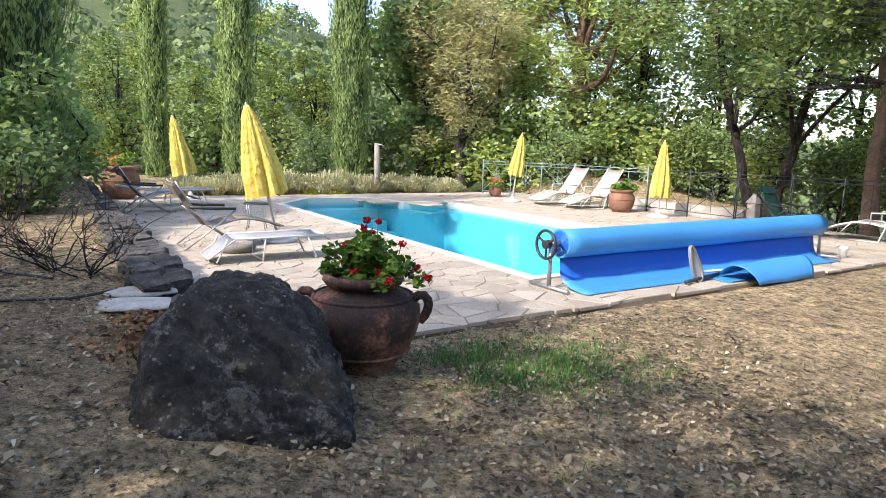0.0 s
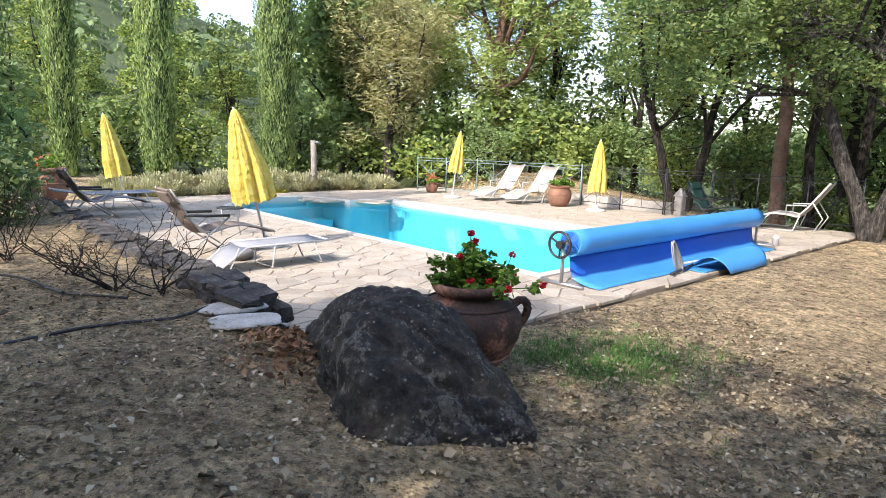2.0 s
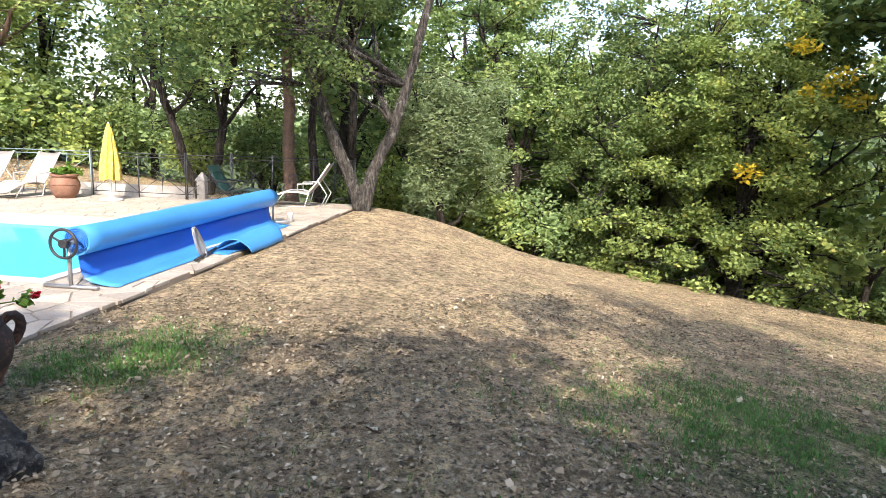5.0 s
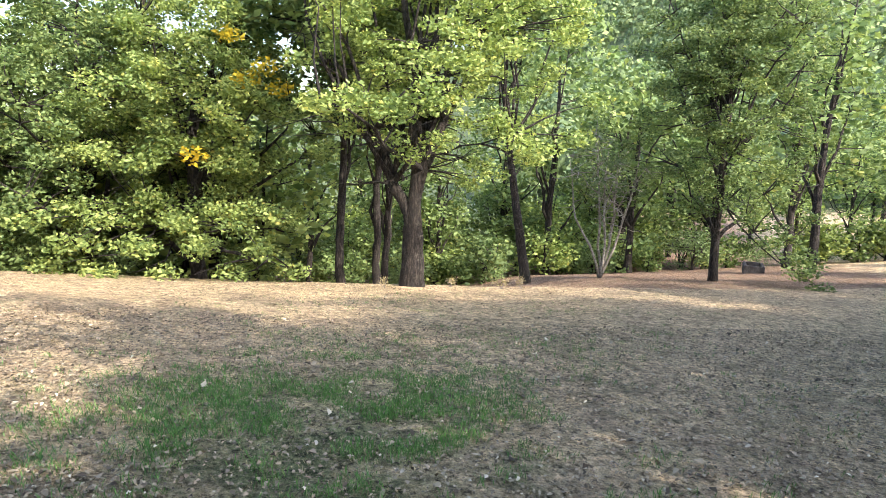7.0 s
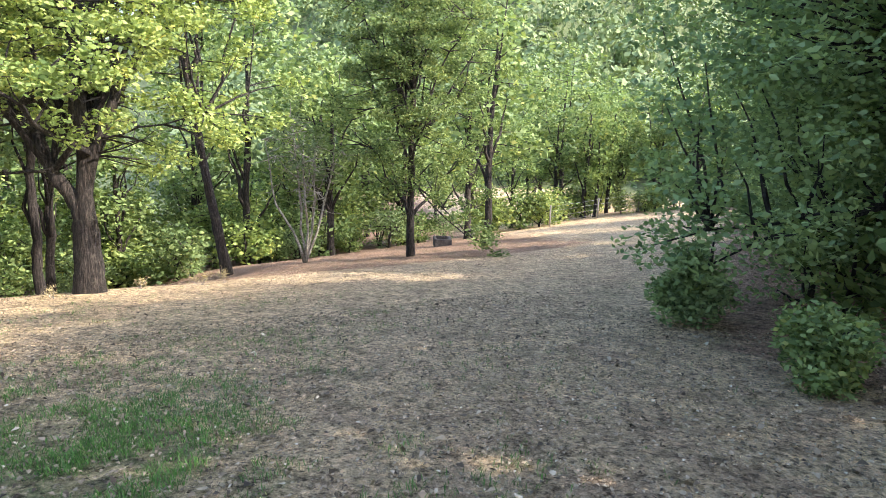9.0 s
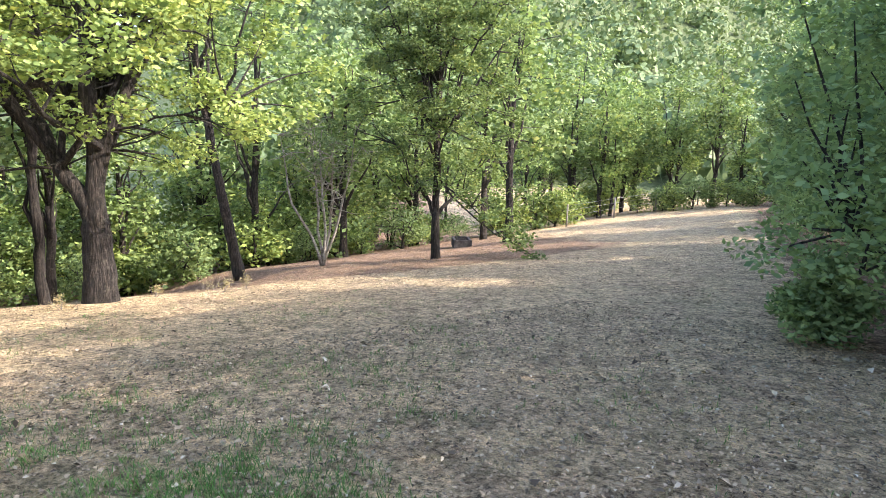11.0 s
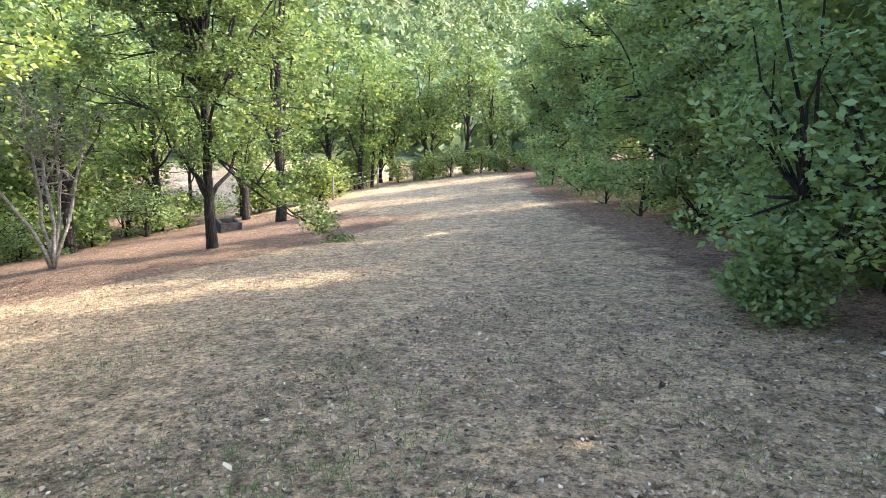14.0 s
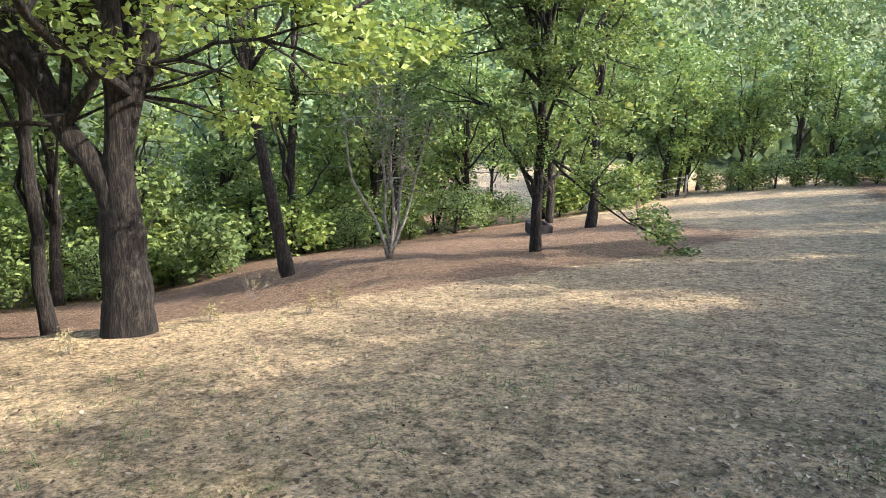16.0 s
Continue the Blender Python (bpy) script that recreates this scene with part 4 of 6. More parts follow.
def flagstones():
    g = np.random.default_rng(33)
    seeds = []
    step = 0.25
    for i, u in enumerate(np.arange(DECK_U[0] + 0.1, DECK_U[1], step * 0.9)):
        for v in np.arange(DECK_V[0] + 0.1 + (i % 2) * step / 2, DECK_V[1], step):
            p = (v + g.uniform(-0.17, 0.17), u + g.uniform(-0.17, 0.17))
            if g.random() < 0.2:
                continue
            if not inside_pool(p) and not (p[0] > 12.75 and p[1] > 8.2):
                seeds.append(p)
    S = np.array(seeds)
    cells = []
    for i, p in enumerate(seeds):
        poly = [(p[0] - 0.9, p[1] - 0.9), (p[0] + 0.9, p[1] - 0.9), (p[0] + 0.9, p[1] + 0.9), (p[0] - 0.9, p[1] + 0.9)]
        d = np.hypot(S[:, 0] - p[0], S[:, 1] - p[1])
        for j in np.argsort(d)[1:20]:
            q = S[j]
            nx, ny = q[0] - p[0], q[1] - p[1]
            length = math.hypot(nx, ny)
            c = (q[0] ** 2 + q[1] ** 2 - p[0] ** 2 - p[1] ** 2) / 2 - 0.009 * length
            poly = clip_poly(poly, nx, ny, c)
        for nx, ny, c in ((-1, 0, -DECK_V[0]), (1, 0, DECK_V[1]), (0, -1, -DECK_U[0] - 0.025 * math.sin(p[0] * 4)), (0, 1, DECK_U[1])):
            poly = clip_poly(poly, nx, ny, c)
        side = pool_side(p)
        if side and side[0] < 1.3:
            _, o, a = side
            poly = clip_poly(poly, -o.x, -o.y, -o.dot(a))
        if len(poly) >= 3:
            cells.append((p, poly))
    return cells


def stone_verts(poly, z_low, z_top, bevel, lift):
    c = (sum(p[0] for p in poly) / len(poly), sum(p[1] for p in poly) / len(poly))
    n = len(poly)
    rings = []
    for z, k in ((z_low, 0.0), (z_top - bevel, 0.0), (z_top, bevel * 1.2)):
        for x, y in poly:
            d = math.hypot(c[0] - x, c[1] - y) + 1e-6
            rings.append(site(x + (c[0] - x) / d * k, y + (c[1] - y) / d * k, z + (lift if z > z_low else 0)))
    faces = [tuple(range(2 * n, 3 * n))]
    for r in (0, n):
        faces += [(r + i, r + (i + 1) % n, r + n + (i + 1) % n, r + n + i) for i in range(n)]
    return rings, faces


def build_terrace():
    zones = [[(0.9, 4.17), (13.4, 4.17), (13.4, 5.27), (0.9, 5.27)], [(0.9, 5.27), (4.56, 5.27), (4.56, 16.9), (0.9, 16.9)],
             [(9.13, 5.27), (12.75, 5.27), (12.75, 16.9), (9.13, 16.9)], [(12.75, 5.27), (13.4, 5.27), (13.4, 8.2), (12.75, 8.2)],
             [(4.56, 15.735), (9.13, 15.735), (9.13, 16.9), (4.56, 16.9)], [(7.88, 14.235), (9.13, 14.235), (9.13, 15.735), (7.48, 15.735)],
             [(4.56, 14.42), (5.69, 15.735), (4.56, 15.735)]]
    bm = bmesh.new()
    for ring in zones:
        top = [bm.verts.new(site(v, u, -0.006)) for v, u in ring]
        low = [bm.verts.new(site(v, u, -0.30)) for v, u in ring]
        bm.faces.new(top)
        for i in range(len(ring)):
            j = (i + 1) % len(ring)
            bm.faces.new((low[i], low[j], top[j], top[i]))
    deck = part("terrace_floor", bm, JOINT, None)
    tagged(deck, "pale crazy-paved stone terrace round the pool", "terrace", "", "structure")
    return deck


DECK = build_terrace()


# ---- furniture ----
def sling(name, pts, width, material, parent, sag=0.03):
    """A fabric strip along a bent line in x and z, sagging between its side rails."""
    bm = bmesh.new()
    rows = []
    for x, z in pts:
        rows.append([bm.verts.new((x, y * width / 2, z - sag * (1 - y * y))) for y in (-1, -0.5, 0, 0.5, 1)])
    for a, b in zip(rows, rows[1:]):
        for i in range(4):
            f = bm.faces.new((a[i], a[i + 1], b[i + 1], b[i]))
            f.smooth = True
    r = bmesh.ops.extrude_face_region(bm, geom=bm.faces[:])
    bmesh.ops.translate(bm, vec=(0, 0, -0.008), verts=[e for e in r["geom"] if isinstance(e, bmesh.types.BMVert)])
    bmesh.ops.recalc_face_normals(bm, faces=bm.faces)
    return part(name, bm, material, parent)


def flat_lounger(m, label, web=GREY_WEB, metal=WHITE_METAL, back=8, group="sun loungers", head_down=False):
    """A tube-framed lounger, head at x = 0, foot at x = 1.9."""
    ob = thing("sun_lounger", m, label, "lounger", group)
    w, h = 0.58, 0.34
    a = radians(back)
    hx, hz = 0.62 - 0.62 * math.cos(a), h + 0.62 * math.sin(a)
    if head_down:
        hx, hz = 0.25, h - 0.26
    for s in (-1, 1):
        part("side_rail", tube([(0.62, s * w / 2, h), (1.25, s * w / 2, h), (1.88, s * w / 2, h)], 0.014), metal, ob)
        part("back_rail", tube([(hx, s * w / 2, hz), (0.62, s * w / 2, h)], 0.013), metal, ob)
    for x0, x1 in ((0.5, 0.36), (1.02, 0.98), (1.62, 1.76)):
        part("leg", tube([(x0, -w / 2, h), (x1, -w / 2, 0.03), (x1 + 0.01, -w / 2 + 0.05, 0.014), (x1 + 0.01, w / 2 - 0.05, 0.014), (x1, w / 2, 0.03), (x0, w / 2, h)], 0.012), metal, ob)
    part("head_bar", tube([(hx, -w / 2, hz), (hx, w / 2, hz)], 0.013), metal, ob)
    part("foot_bar", tube([(1.88, -w / 2, h), (1.9, 0, h), (1.88, w / 2, h)], 0.013), metal, ob)
    sling("bed", [(0.63, h), (0.95, h), (1.27, h), (1.58, h), (1.87, h)], w - 0.03, web, ob)
    sling("backrest", [(hx + 0.01, hz), ((hx + 0.62) / 2, (hz + h) / 2), (0.61, h)], w - 0.03, web, ob)
    return ob


def relax_chair(m, label, web=BROWN_WEB, metal=STEEL, group="sun loungers"):
    """A reclining folding chair: high back at x = 0, foot at x = 1.6."""
    ob = thing("reclining_chair", m, label, "lounger", group)
    w = 0.56
    back = [(0.0, 1.02), (0.12, 0.82), (0.28, 0.56), (0.42, 0.38)]
    seat = [(0.42, 0.38), (0.62, 0.36), (0.82, 0.42), (0.95, 0.44)]
    rest = [(0.95, 0.44), (1.2, 0.42), (1.45, 0.36), (1.6, 0.30)]
    for s in (-1, 1):
        y = s * w / 2
        part("side_rail", tube([(x, y, z) for x, z in back + seat[1:] + rest[1:]], 0.013), metal, ob)
        part("leg", tube([(0.2, y * 1.05, 0.62), (0.55, y * 1.05, 0.3), (0.95, y * 1.05, 0.015)], 0.012), metal, ob)
        part("leg", tube([(0.85, y * 1.1, 0.58), (0.5, y * 1.1, 0.3), (0.12, y * 1.1, 0.015)], 0.012), metal, ob)
        part("armrest", tube([(0.18, y * 1.12, 0.64), (0.5, y * 1.12, 0.61), (0.85, y * 1.12, 0.60)], 0.022), BLACK_PLASTIC, ob)
    for x in (0.12, 0.95):
        part("foot_bar", tube([(x, -w / 2 * 1.08, 0.02), (x, w / 2 * 1.08, 0.02)], 0.013), metal, ob)
    part("end_bar", tube([(1.6, -w / 2, 0.30), (1.63, 0, 0.29), (1.6, w / 2, 0.30)], 0.014), metal, ob)
    sling("backrest", back, w - 0.03, web, ob)
    sling("seat", seat, w - 0.03, web, ob)
    sling("leg_rest", rest, w - 0.03, web, ob)
    part("head_cushion", box_bm(0.10, w - 0.1, 0.22, pose(0.05, 0, 0.9, 0, -28, 0), 0.03), web, ob)
    return ob


def sun_chaise(m, label, group="loungers by the railing"):
    """A curved chaise with a raised back: foot at x = 0, head at x = 1.7."""
    ob = thing("sun_lounger", m, label, "lounger", group)
    w = 0.6
    bed = [(0.0, 0.16), (0.25, 0.26), (0.5, 0.34), (0.75, 0.34), (0.95, 0.30)]
    back = [(0.95, 0.30), (1.12, 0.5), (1.3, 0.76), (1.46, 1.0)]
    for s in (-1, 1):
        y = s * w / 2
        part("side_rail", tube([(x, y, z) for x, z in bed + back[1:]], 0.018), WHITE_METAL, ob)
        part("leg", tube([(0.45, y, 0.32), (0.2, y, 0.015), (0.9, y, 0.015), (1.0, y, 0.34)], 0.014), WHITE_METAL, ob)
        part("prop", tube([(1.2, y, 0.6), (1.4, y, 0.3), (1.25, y, 0.015)], 0.013), WHITE_METAL, ob)
        part("armrest", tube([(0.75, y * 1.05, 0.34), (0.75, y * 1.05, 0.52), (1.1, y * 1.05, 0.54)], 0.015), WHITE_METAL, ob)
    sling("bed", bed, w - 0.02, BEIGE_WEB, ob)
    sling("backrest", back, w - 0.02, BEIGE_WEB, ob)
    return ob


def parasol(m, label, tilt=0.0, height=1.95, r=0.17, length=1.2, seed=1, with_base=True, heading=0.0):
    """A closed fringed parasol on its pole; the pole leans by tilt degrees towards heading."""
    g = np.random.default_rng(seed)
    ob = thing("parasol", m, label, "parasol", "yellow parasols")
    if with_base:
        part("base", lathe([(0.0, 0.0), (0.24, 0.0), (0.25, 0.02), (0.22, 0.05), (0.06, 0.075), (0.035, 0.16), (0.0, 0.16)], 24, False), WHITE_METAL, ob, "round pale parasol base")
    t = pose(0, 0, 0.03, 0, 0, heading) @ pose(0, 0, 0, 0, tilt, 0)
    bm = tube([(0, 0, 0), (0, 0, height * 0.5), (0, 0, height - 0.06)], 0.018, 10)
    bmesh.ops.transform(bm, matrix=t, verts=bm.verts)
    part("pole", bm, WHITE_METAL, ob, "white metal pole")
    bm = bmesh.new()
    n, rows = 48, 22
    ph = g.uniform(0, 6, 4)
    grid = []
    for i in range(rows + 1):
        s = i / rows
        z = height - s * length
        base = r * (0.10 + 0.90 * s ** 0.75) * (1.05 - 0.12 * smooth01(0.75, 1.0, s))
        ring = []
        for j in range(n):
            a = 2 * math.pi * j / n
            fold = 1 + (0.10 + 0.12 * s) * math.sin(8 * a + ph[0] + 2.5 * s) + 0.06 * math.sin(17 * a + ph[1] + 5 * s)
            ring.append(bm.verts.new((math.cos(a) * base * fold, math.sin(a) * base * fold * 0.9, z + (0.03 * math.sin(5 * a + ph[2]) if i == rows else 0))))
        grid.append(ring)
    for a, b in zip(grid, grid[1:]):
        for j in range(n):
            f = bm.faces.new((a[j], b[j], b[(j + 1) % n], a[(j + 1) % n]))
            f.smooth = True
    bm.faces.new(grid[0])
    bmesh.ops.recalc_face_normals(bm, faces=bm.faces)
    bmesh.ops.transform(bm, matrix=t, verts=bm.verts)
    canopy = part("canopy", bm, YELLOW, ob)
    # tiers of hanging fringe with ragged edges
    verts, faces = [], []
    for i in range(2, rows + 1, 2):
        s = i / rows
        k = 60
        for edge in range(2):
            sz = s - 0.02 if edge == 0 else s + 0.075
            z = height - sz * length
            base = r * (0.10 + 0.90 * min(sz, 1.0) ** 0.75) * (1.05 - 0.12 * smooth01(0.75, 1.0, sz))
            for j in range(k):
                a = 2 * math.pi * j / k
                fold = 1 + (0.10 + 0.12 * s) * math.sin(8 * a + ph[0] + 2.5 * s) + 0.06 * math.sin(17 * a + ph[1] + 5 * s)
                rad = base * fold + (0.004 if edge == 0 else 0.009 + g.uniform(-0.005, 0.005))
                drop = 0.0 if edge == 0 else g.uniform(-0.03, 0.03)
                verts.append((rad * math.cos(a), rad * math.sin(a) * 0.92, z + drop))
        q = len(verts) - 2 * k
        faces += [(q + j, q + k + j, q + k + (j + 1) % k, q + (j + 1) % k) for j in range(k)]
    me = mesh_of("fringe", verts, faces, YELLOW)
    me.transform(t)
    part_mesh("fringe", me, canopy, "hanging yellow fringe")
    part("finial", lathe([(0.0, height - 0.02), (0.02, height - 0.01), (0.014, height + 0.03), (0.0, height + 0.04)], 10, False), WHITE_METAL, ob).matrix_local = t
    return ob


DY = DECK_YAW


def at_site(v, u, turn=0.0, z=0.004):
    p = site(v, u)
    return pose(p.x, p.y, z, 0, 0, DY + turn)


flat_lounger(at_site(1.36, 7.72, -1) @ Matrix.Scale(0.86, 4), "grey mesh sun lounger with flat bed and white frame", head_down=True)
relax_chair(at_site(1.42, 8.85, 2) @ Matrix.Scale(0.88, 4), "brown mesh reclining chair with raised back")
relax_chair(at_site(1.2, 13.4, 4) @ Matrix.Scale(0.88, 4), "brown mesh reclining chair with raised back")
flat_lounger(at_site(1.3, 14.7, 2), "grey mesh sun lounger with flat bed and white frame")
sun_chaise(at_site(10.95, 12.75, -6), "beige mesh sun lounger with raised back")
sun_chaise(at_site(11.1, 11.72, -8), "beige mesh sun lounger with raised back")
sun_chaise(at_site(12.45, 6.1, -82), "pale grey sun lounger with raised back under the trees", "lounger under the trees")
GREEN_WEB = grainy("green_mesh_fabric", [(0.3, (0.02, 0.07, 0.06)), (0.7, (0.05, 0.13, 0.11))], 6.0, 160.0, 0.8, 0.4, 0.003)
relax_chair(at_site(12.25, 7.3, -95) @ Matrix.Scale(0.85, 4), "dark green folding garden chair by the railing", GREEN_WEB, DARK_METAL, "chair by the railing")
parasol(pose(-2.35, 9.1, 0.004, 0, 0, DY), "closed yellow fringed parasol with slanting white pole", 12.5, 1.93, 0.27, 1.18, 1, True, -DY + 205)
parasol(at_site(3.05, 16.3), "closed yellow fringed parasol with slanting white pole", 11, 1.95, 0.25, 1.3, 2, True, -DY + 183)
parasol(at_site(10.95, 13.72), "closed yellow fringed parasol with white pole", 6, 1.82, 0.18, 1.05, 3, True, -DY + 5)
parasol(at_site(11.82, 9.5), "closed yellow fringed parasol with white pole", 1, 1.67, 0.21, 1.15, 4, True, 0)


def side_table(m):
    ob = thing("side_table", m, "small round wire-topped side table", "table")
    part("rim", tube([(0.2 * math.cos(a), 0.2 * math.sin(a), 0.42) for a in np.linspace(0, 2 * math.pi, 24, endpoint=False)], 0.012, 6, True), DARK_METAL, ob)
    bm = bmesh.new()
    for k in range(-4, 5):
        c = math.sqrt(max(0.0, 0.04 - (k * 0.045) ** 2))
        add_tube(bm, [(k * 0.045, -c, 0.42), (k * 0.045, c, 0.42)], 0.005, 5)
        add_tube(bm, [(-c, k * 0.045, 0.415), (c, k * 0.045, 0.415)], 0.005, 5)
    part("top_grille", bm, DARK_METAL, ob)
    for k in range(4):
        a = k * math.pi / 2 + 0.4
        part("leg", tube([(0.2 * math.cos(a), 0.2 * math.sin(a), 0.42), (0.16 * math.cos(a), 0.16 * math.sin(a), 0.2), (0.21 * math.cos(a), 0.21 * math.sin(a), 0.0)], 0.009, 6), STEEL, ob)


side_table(at_site(2.95, 10.35))
ob = thing("float_ring", at_site(2.1, 8.35), "flat grey rubber ring lying on the paving", "ring")
part("ring", tube([(0.2 * math.cos(a), 0.2 * math.sin(a), 0.06) for a in np.linspace(0, 2 * math.pi, 28, endpoint=False)], 0.06, 10, True), RUBBER, ob)
part("webbing", lathe([(0.0, 0.03), (0.15, 0.03), (0.15, 0.05), (0.0, 0.05)], 20, False), RUBBER, ob)


# ---- the roller and its cover ----
def pool_roller():
    ob = thing("pool_cover_roller", at_site(4.42, 4.86), "blue rolled pool cover on a steel reel with a hand wheel", "pool cover")
    L, zc = 5.3, 0.475
    # rolled cover, a slightly uneven roll
    bm = bmesh.new()
    n = 40
    rows = []
    for i in range(25):
        x = 0.12 + (L - 0.24) * i / 24
        ring = []
        for j in range(n):
            a = 2 * math.pi * j / n
            r = 0.152 + 0.003 * math.sin(3 * a + x) + 0.003 * math.sin(x * 2.3 + 2 * a)
            ring.append(bm.verts.new((x, r * math.cos(a), zc + r * math.sin(a))))
        rows.append(ring)
    for a, b in zip(rows, rows[1:]):
        for j in range(n):
            f = bm.faces.new((a[j], a[(j + 1) % n], b[(j + 1) % n], b[j]))
            f.smooth = True
    for ring, rev in ((rows[0], True), (rows[-1], False)):
        f = bm.faces.new(ring if not rev else ring[::-1])
    bmesh.ops.recalc_face_normals(bm, faces=bm.faces)
    part("rolled_cover", bm, BLUE_COVER, ob, "bright blue rolled bubble cover")
    # rings in the shaded blue draw the layers at the roll's end
    for k in range(6):
        part("layer_edge", tube([(0.118, (0.035 + 0.018 * k) * math.cos(a), zc + (0.035 + 0.018 * k) * math.sin(a)) for a in np.linspace(0, 2 * math.pi, 30, endpoint=False)], 0.006, 5, True), BLUE_SHADED, ob)
    # the hanging end of the sheet, its shade under the roll painted deeper blue
    bm = bmesh.new()
    prof = [(0.0, 0.335), (-0.005, 0.27), (-0.02, 0.16), (-0.05, 0.085), (-0.12, 0.04), (-0.27, 0.016), (-0.42, 0.010)]
    rows = []
    for i in range(30):
        x = 0.14 + (L - 0.34) * i / 29
        rows.append([bm.verts.new((x, y + 0.006 * math.sin(x * 3 + k), z + (0.008 * math.sin(x * 7 + k * 1.3) if k < 4 else 0.006 * abs(math.sin(x * 6 + k))))) for k, (y, z) in enumerate(prof)])
    for a, b in zip(rows, rows[1:]):
        for k in range(len(prof) - 1):
            f = bm.faces.new((a[k], a[k + 1], b[k + 1], b[k]))
            f.smooth = True
    me = bpy.data.meshes.new("hanging_sheet")
    bm.to_mesh(me)
    bm.free()
    me.materials.append(BLUE_SHADED)
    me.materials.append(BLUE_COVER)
    # only the foot lying flat gets the lit blue
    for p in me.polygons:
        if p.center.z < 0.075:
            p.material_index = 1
    sheet = part_mesh("hanging_sheet", me, ob, "hanging end of the blue cover, its shade painted deep blue")
    sol = sheet.modifiers.new("thickness", "SOLIDIFY")
    sol.thickness = 0.006
    for x in (0.0, L):
        part("post", tube([(x, 0, 0.03), (x, 0.0, zc)], 0.022, 10), STEEL, ob)
        part("foot", tube([(x, -0.30, 0.022), (x, 0.30, 0.022)], 0.022, 8), STEEL, ob)
        part("axle", tube([(x - 0.03, 0, zc), (x + 0.16, 0, zc)], 0.03, 12), STEEL, ob)
    wheel = part("hand_wheel", tube([(-0.07, 0.145 * math.cos(a), zc + 0.145 * math.sin(a)) for a in np.linspace(0, 2 * math.pi, 32, endpoint=False)], 0.016, 8, True), BLACK_PLASTIC, ob, "black hand wheel")
    for k in range(3):
        a = k * 2 * math.pi / 3 + 0.5
        part("spoke", tube([(-0.06, 0, zc), (-0.07, 0.14 * math.cos(a), zc + 0.14 * math.sin(a))], 0.013, 6), BLACK_PLASTIC, wheel)
    part("hub", tube([(-0.09, 0, zc), (-0.02, 0, zc)], 0.045, 14), BLACK_PLASTIC, wheel)


pool_roller()


def fold_sheet():
    """A loose folded end of the cover that lies on the paving."""
    ob = thing("loose_cover_sheet", at_site(6.55, 4.22, 0), "loose folded blue cover sheet lying on the paving", "cover sheet")
    bm = bmesh.new()
    nx, ny = 26, 14
    vs = []
    for i in range(nx + 1):
        for j in range(ny + 1):
            x, y = 1.0 * i / nx, 0.55 * j / ny
            z = 0.010 + 0.012 * math.sin(7 * x + 3 * y) ** 2
            vs.append(bm.verts.new((x + 0.12 * y, y - 0.1 * x, z)))
    for i in range(nx):
        for j in range(ny):
            k = i * (ny + 1) + j
            f = bm.faces.new((vs[k], vs[k + ny + 1], vs[k + ny + 2], vs[k + 1]))
            f.smooth = True
    low = part("flat_sheet", bm, BLUE_COVER, ob)
    low.modifiers.new("thickness", "SOLIDIFY").thickness = 0.008
    bm = bmesh.new()
    vs = []
    for i in range(nx + 1):
        for j in range(ny + 1):
            s, t = i / nx, j / ny
            x = 0.22 + 1.12 * s
            z = 0.004 + 0.22 * math.sin(math.pi * min(1, t * 0.95)) ** 0.8 * (0.92 + 0.16 * s) + 0.006 * math.sin(9 * s + 4 * t)
            vs.append(bm.verts.new((x - 0.16 * math.sin(math.pi * t * 0.9) * (1 - 1.7 * s), -0.26 + 0.5 * t ** 1.3, z)))
    for i in range(nx):
        for j in range(ny):
            k = i * (ny + 1) + j
            f = bm.faces.new((vs[k], vs[k + ny + 1], vs[k + ny + 2], vs[k + 1]))
            f.smooth = True
    top = part("raised_fold", bm, BLUE_COVER, ob)
    top.modifiers.new("thickness", "SOLIDIFY").thickness = 0.008


fold_sheet()


def skimmer():
    ob = thing("pool_net", at_site(6.25, 4.42, 0), "grey pool skimmer net with long pale pole leaning on the cover", "pool net")
    bm = bmesh.new()
    ring = [(0.075 * math.cos(a) * (1 - 0.35 * math.sin(a)) - 0.05 * math.sin(a), 0.02 + 0.04 * math.sin(a), 0.21 + 0.20 * math.sin(a)) for a in np.linspace(0, 2 * math.pi, 24, endpoint=False)]
    add_tube(bm, ring, 0.016, 6, True)
    part("net_frame", bm, STEEL, ob)
    bm = bmesh.new()
    bm.faces.new([bm.verts.new((x, y + 0.012, z)) for x, y, z in ring])
    r = bmesh.ops.extrude_face_region(bm, geom=bm.faces[:])
    bmesh.ops.translate(bm, vec=(0, 0.02, 0), verts=[e for e in r["geom"] if isinstance(e, bmesh.types.BMVert)])
    part("net", bm, GREY_WEB, ob)
    part("pole", tube([(0.03, 0.05, 0.10), (0.8, 0.09, 0.07), (2.2, 0.16, 0.05)], 0.016, 8), WHITE_METAL, ob, "pale telescopic pole")
    part("pole_grip", tube([(-0.25, -0.05, 0.03), (0.5, 0.05, 0.05)], 0.02, 8), BLACK_PLASTIC, ob)


skimmer()
ob = thing("water_inlet", at_site(9.95, 4.62), "small pale round-topped inlet post in the paving", "inlet")
part("post", lathe([(0.0, 0.0), (0.055, 0.0), (0.05, 0.12), (0.06, 0.13), (0.05, 0.17), (0.0, 0.18)], 16, False), WHITE_METAL, ob)


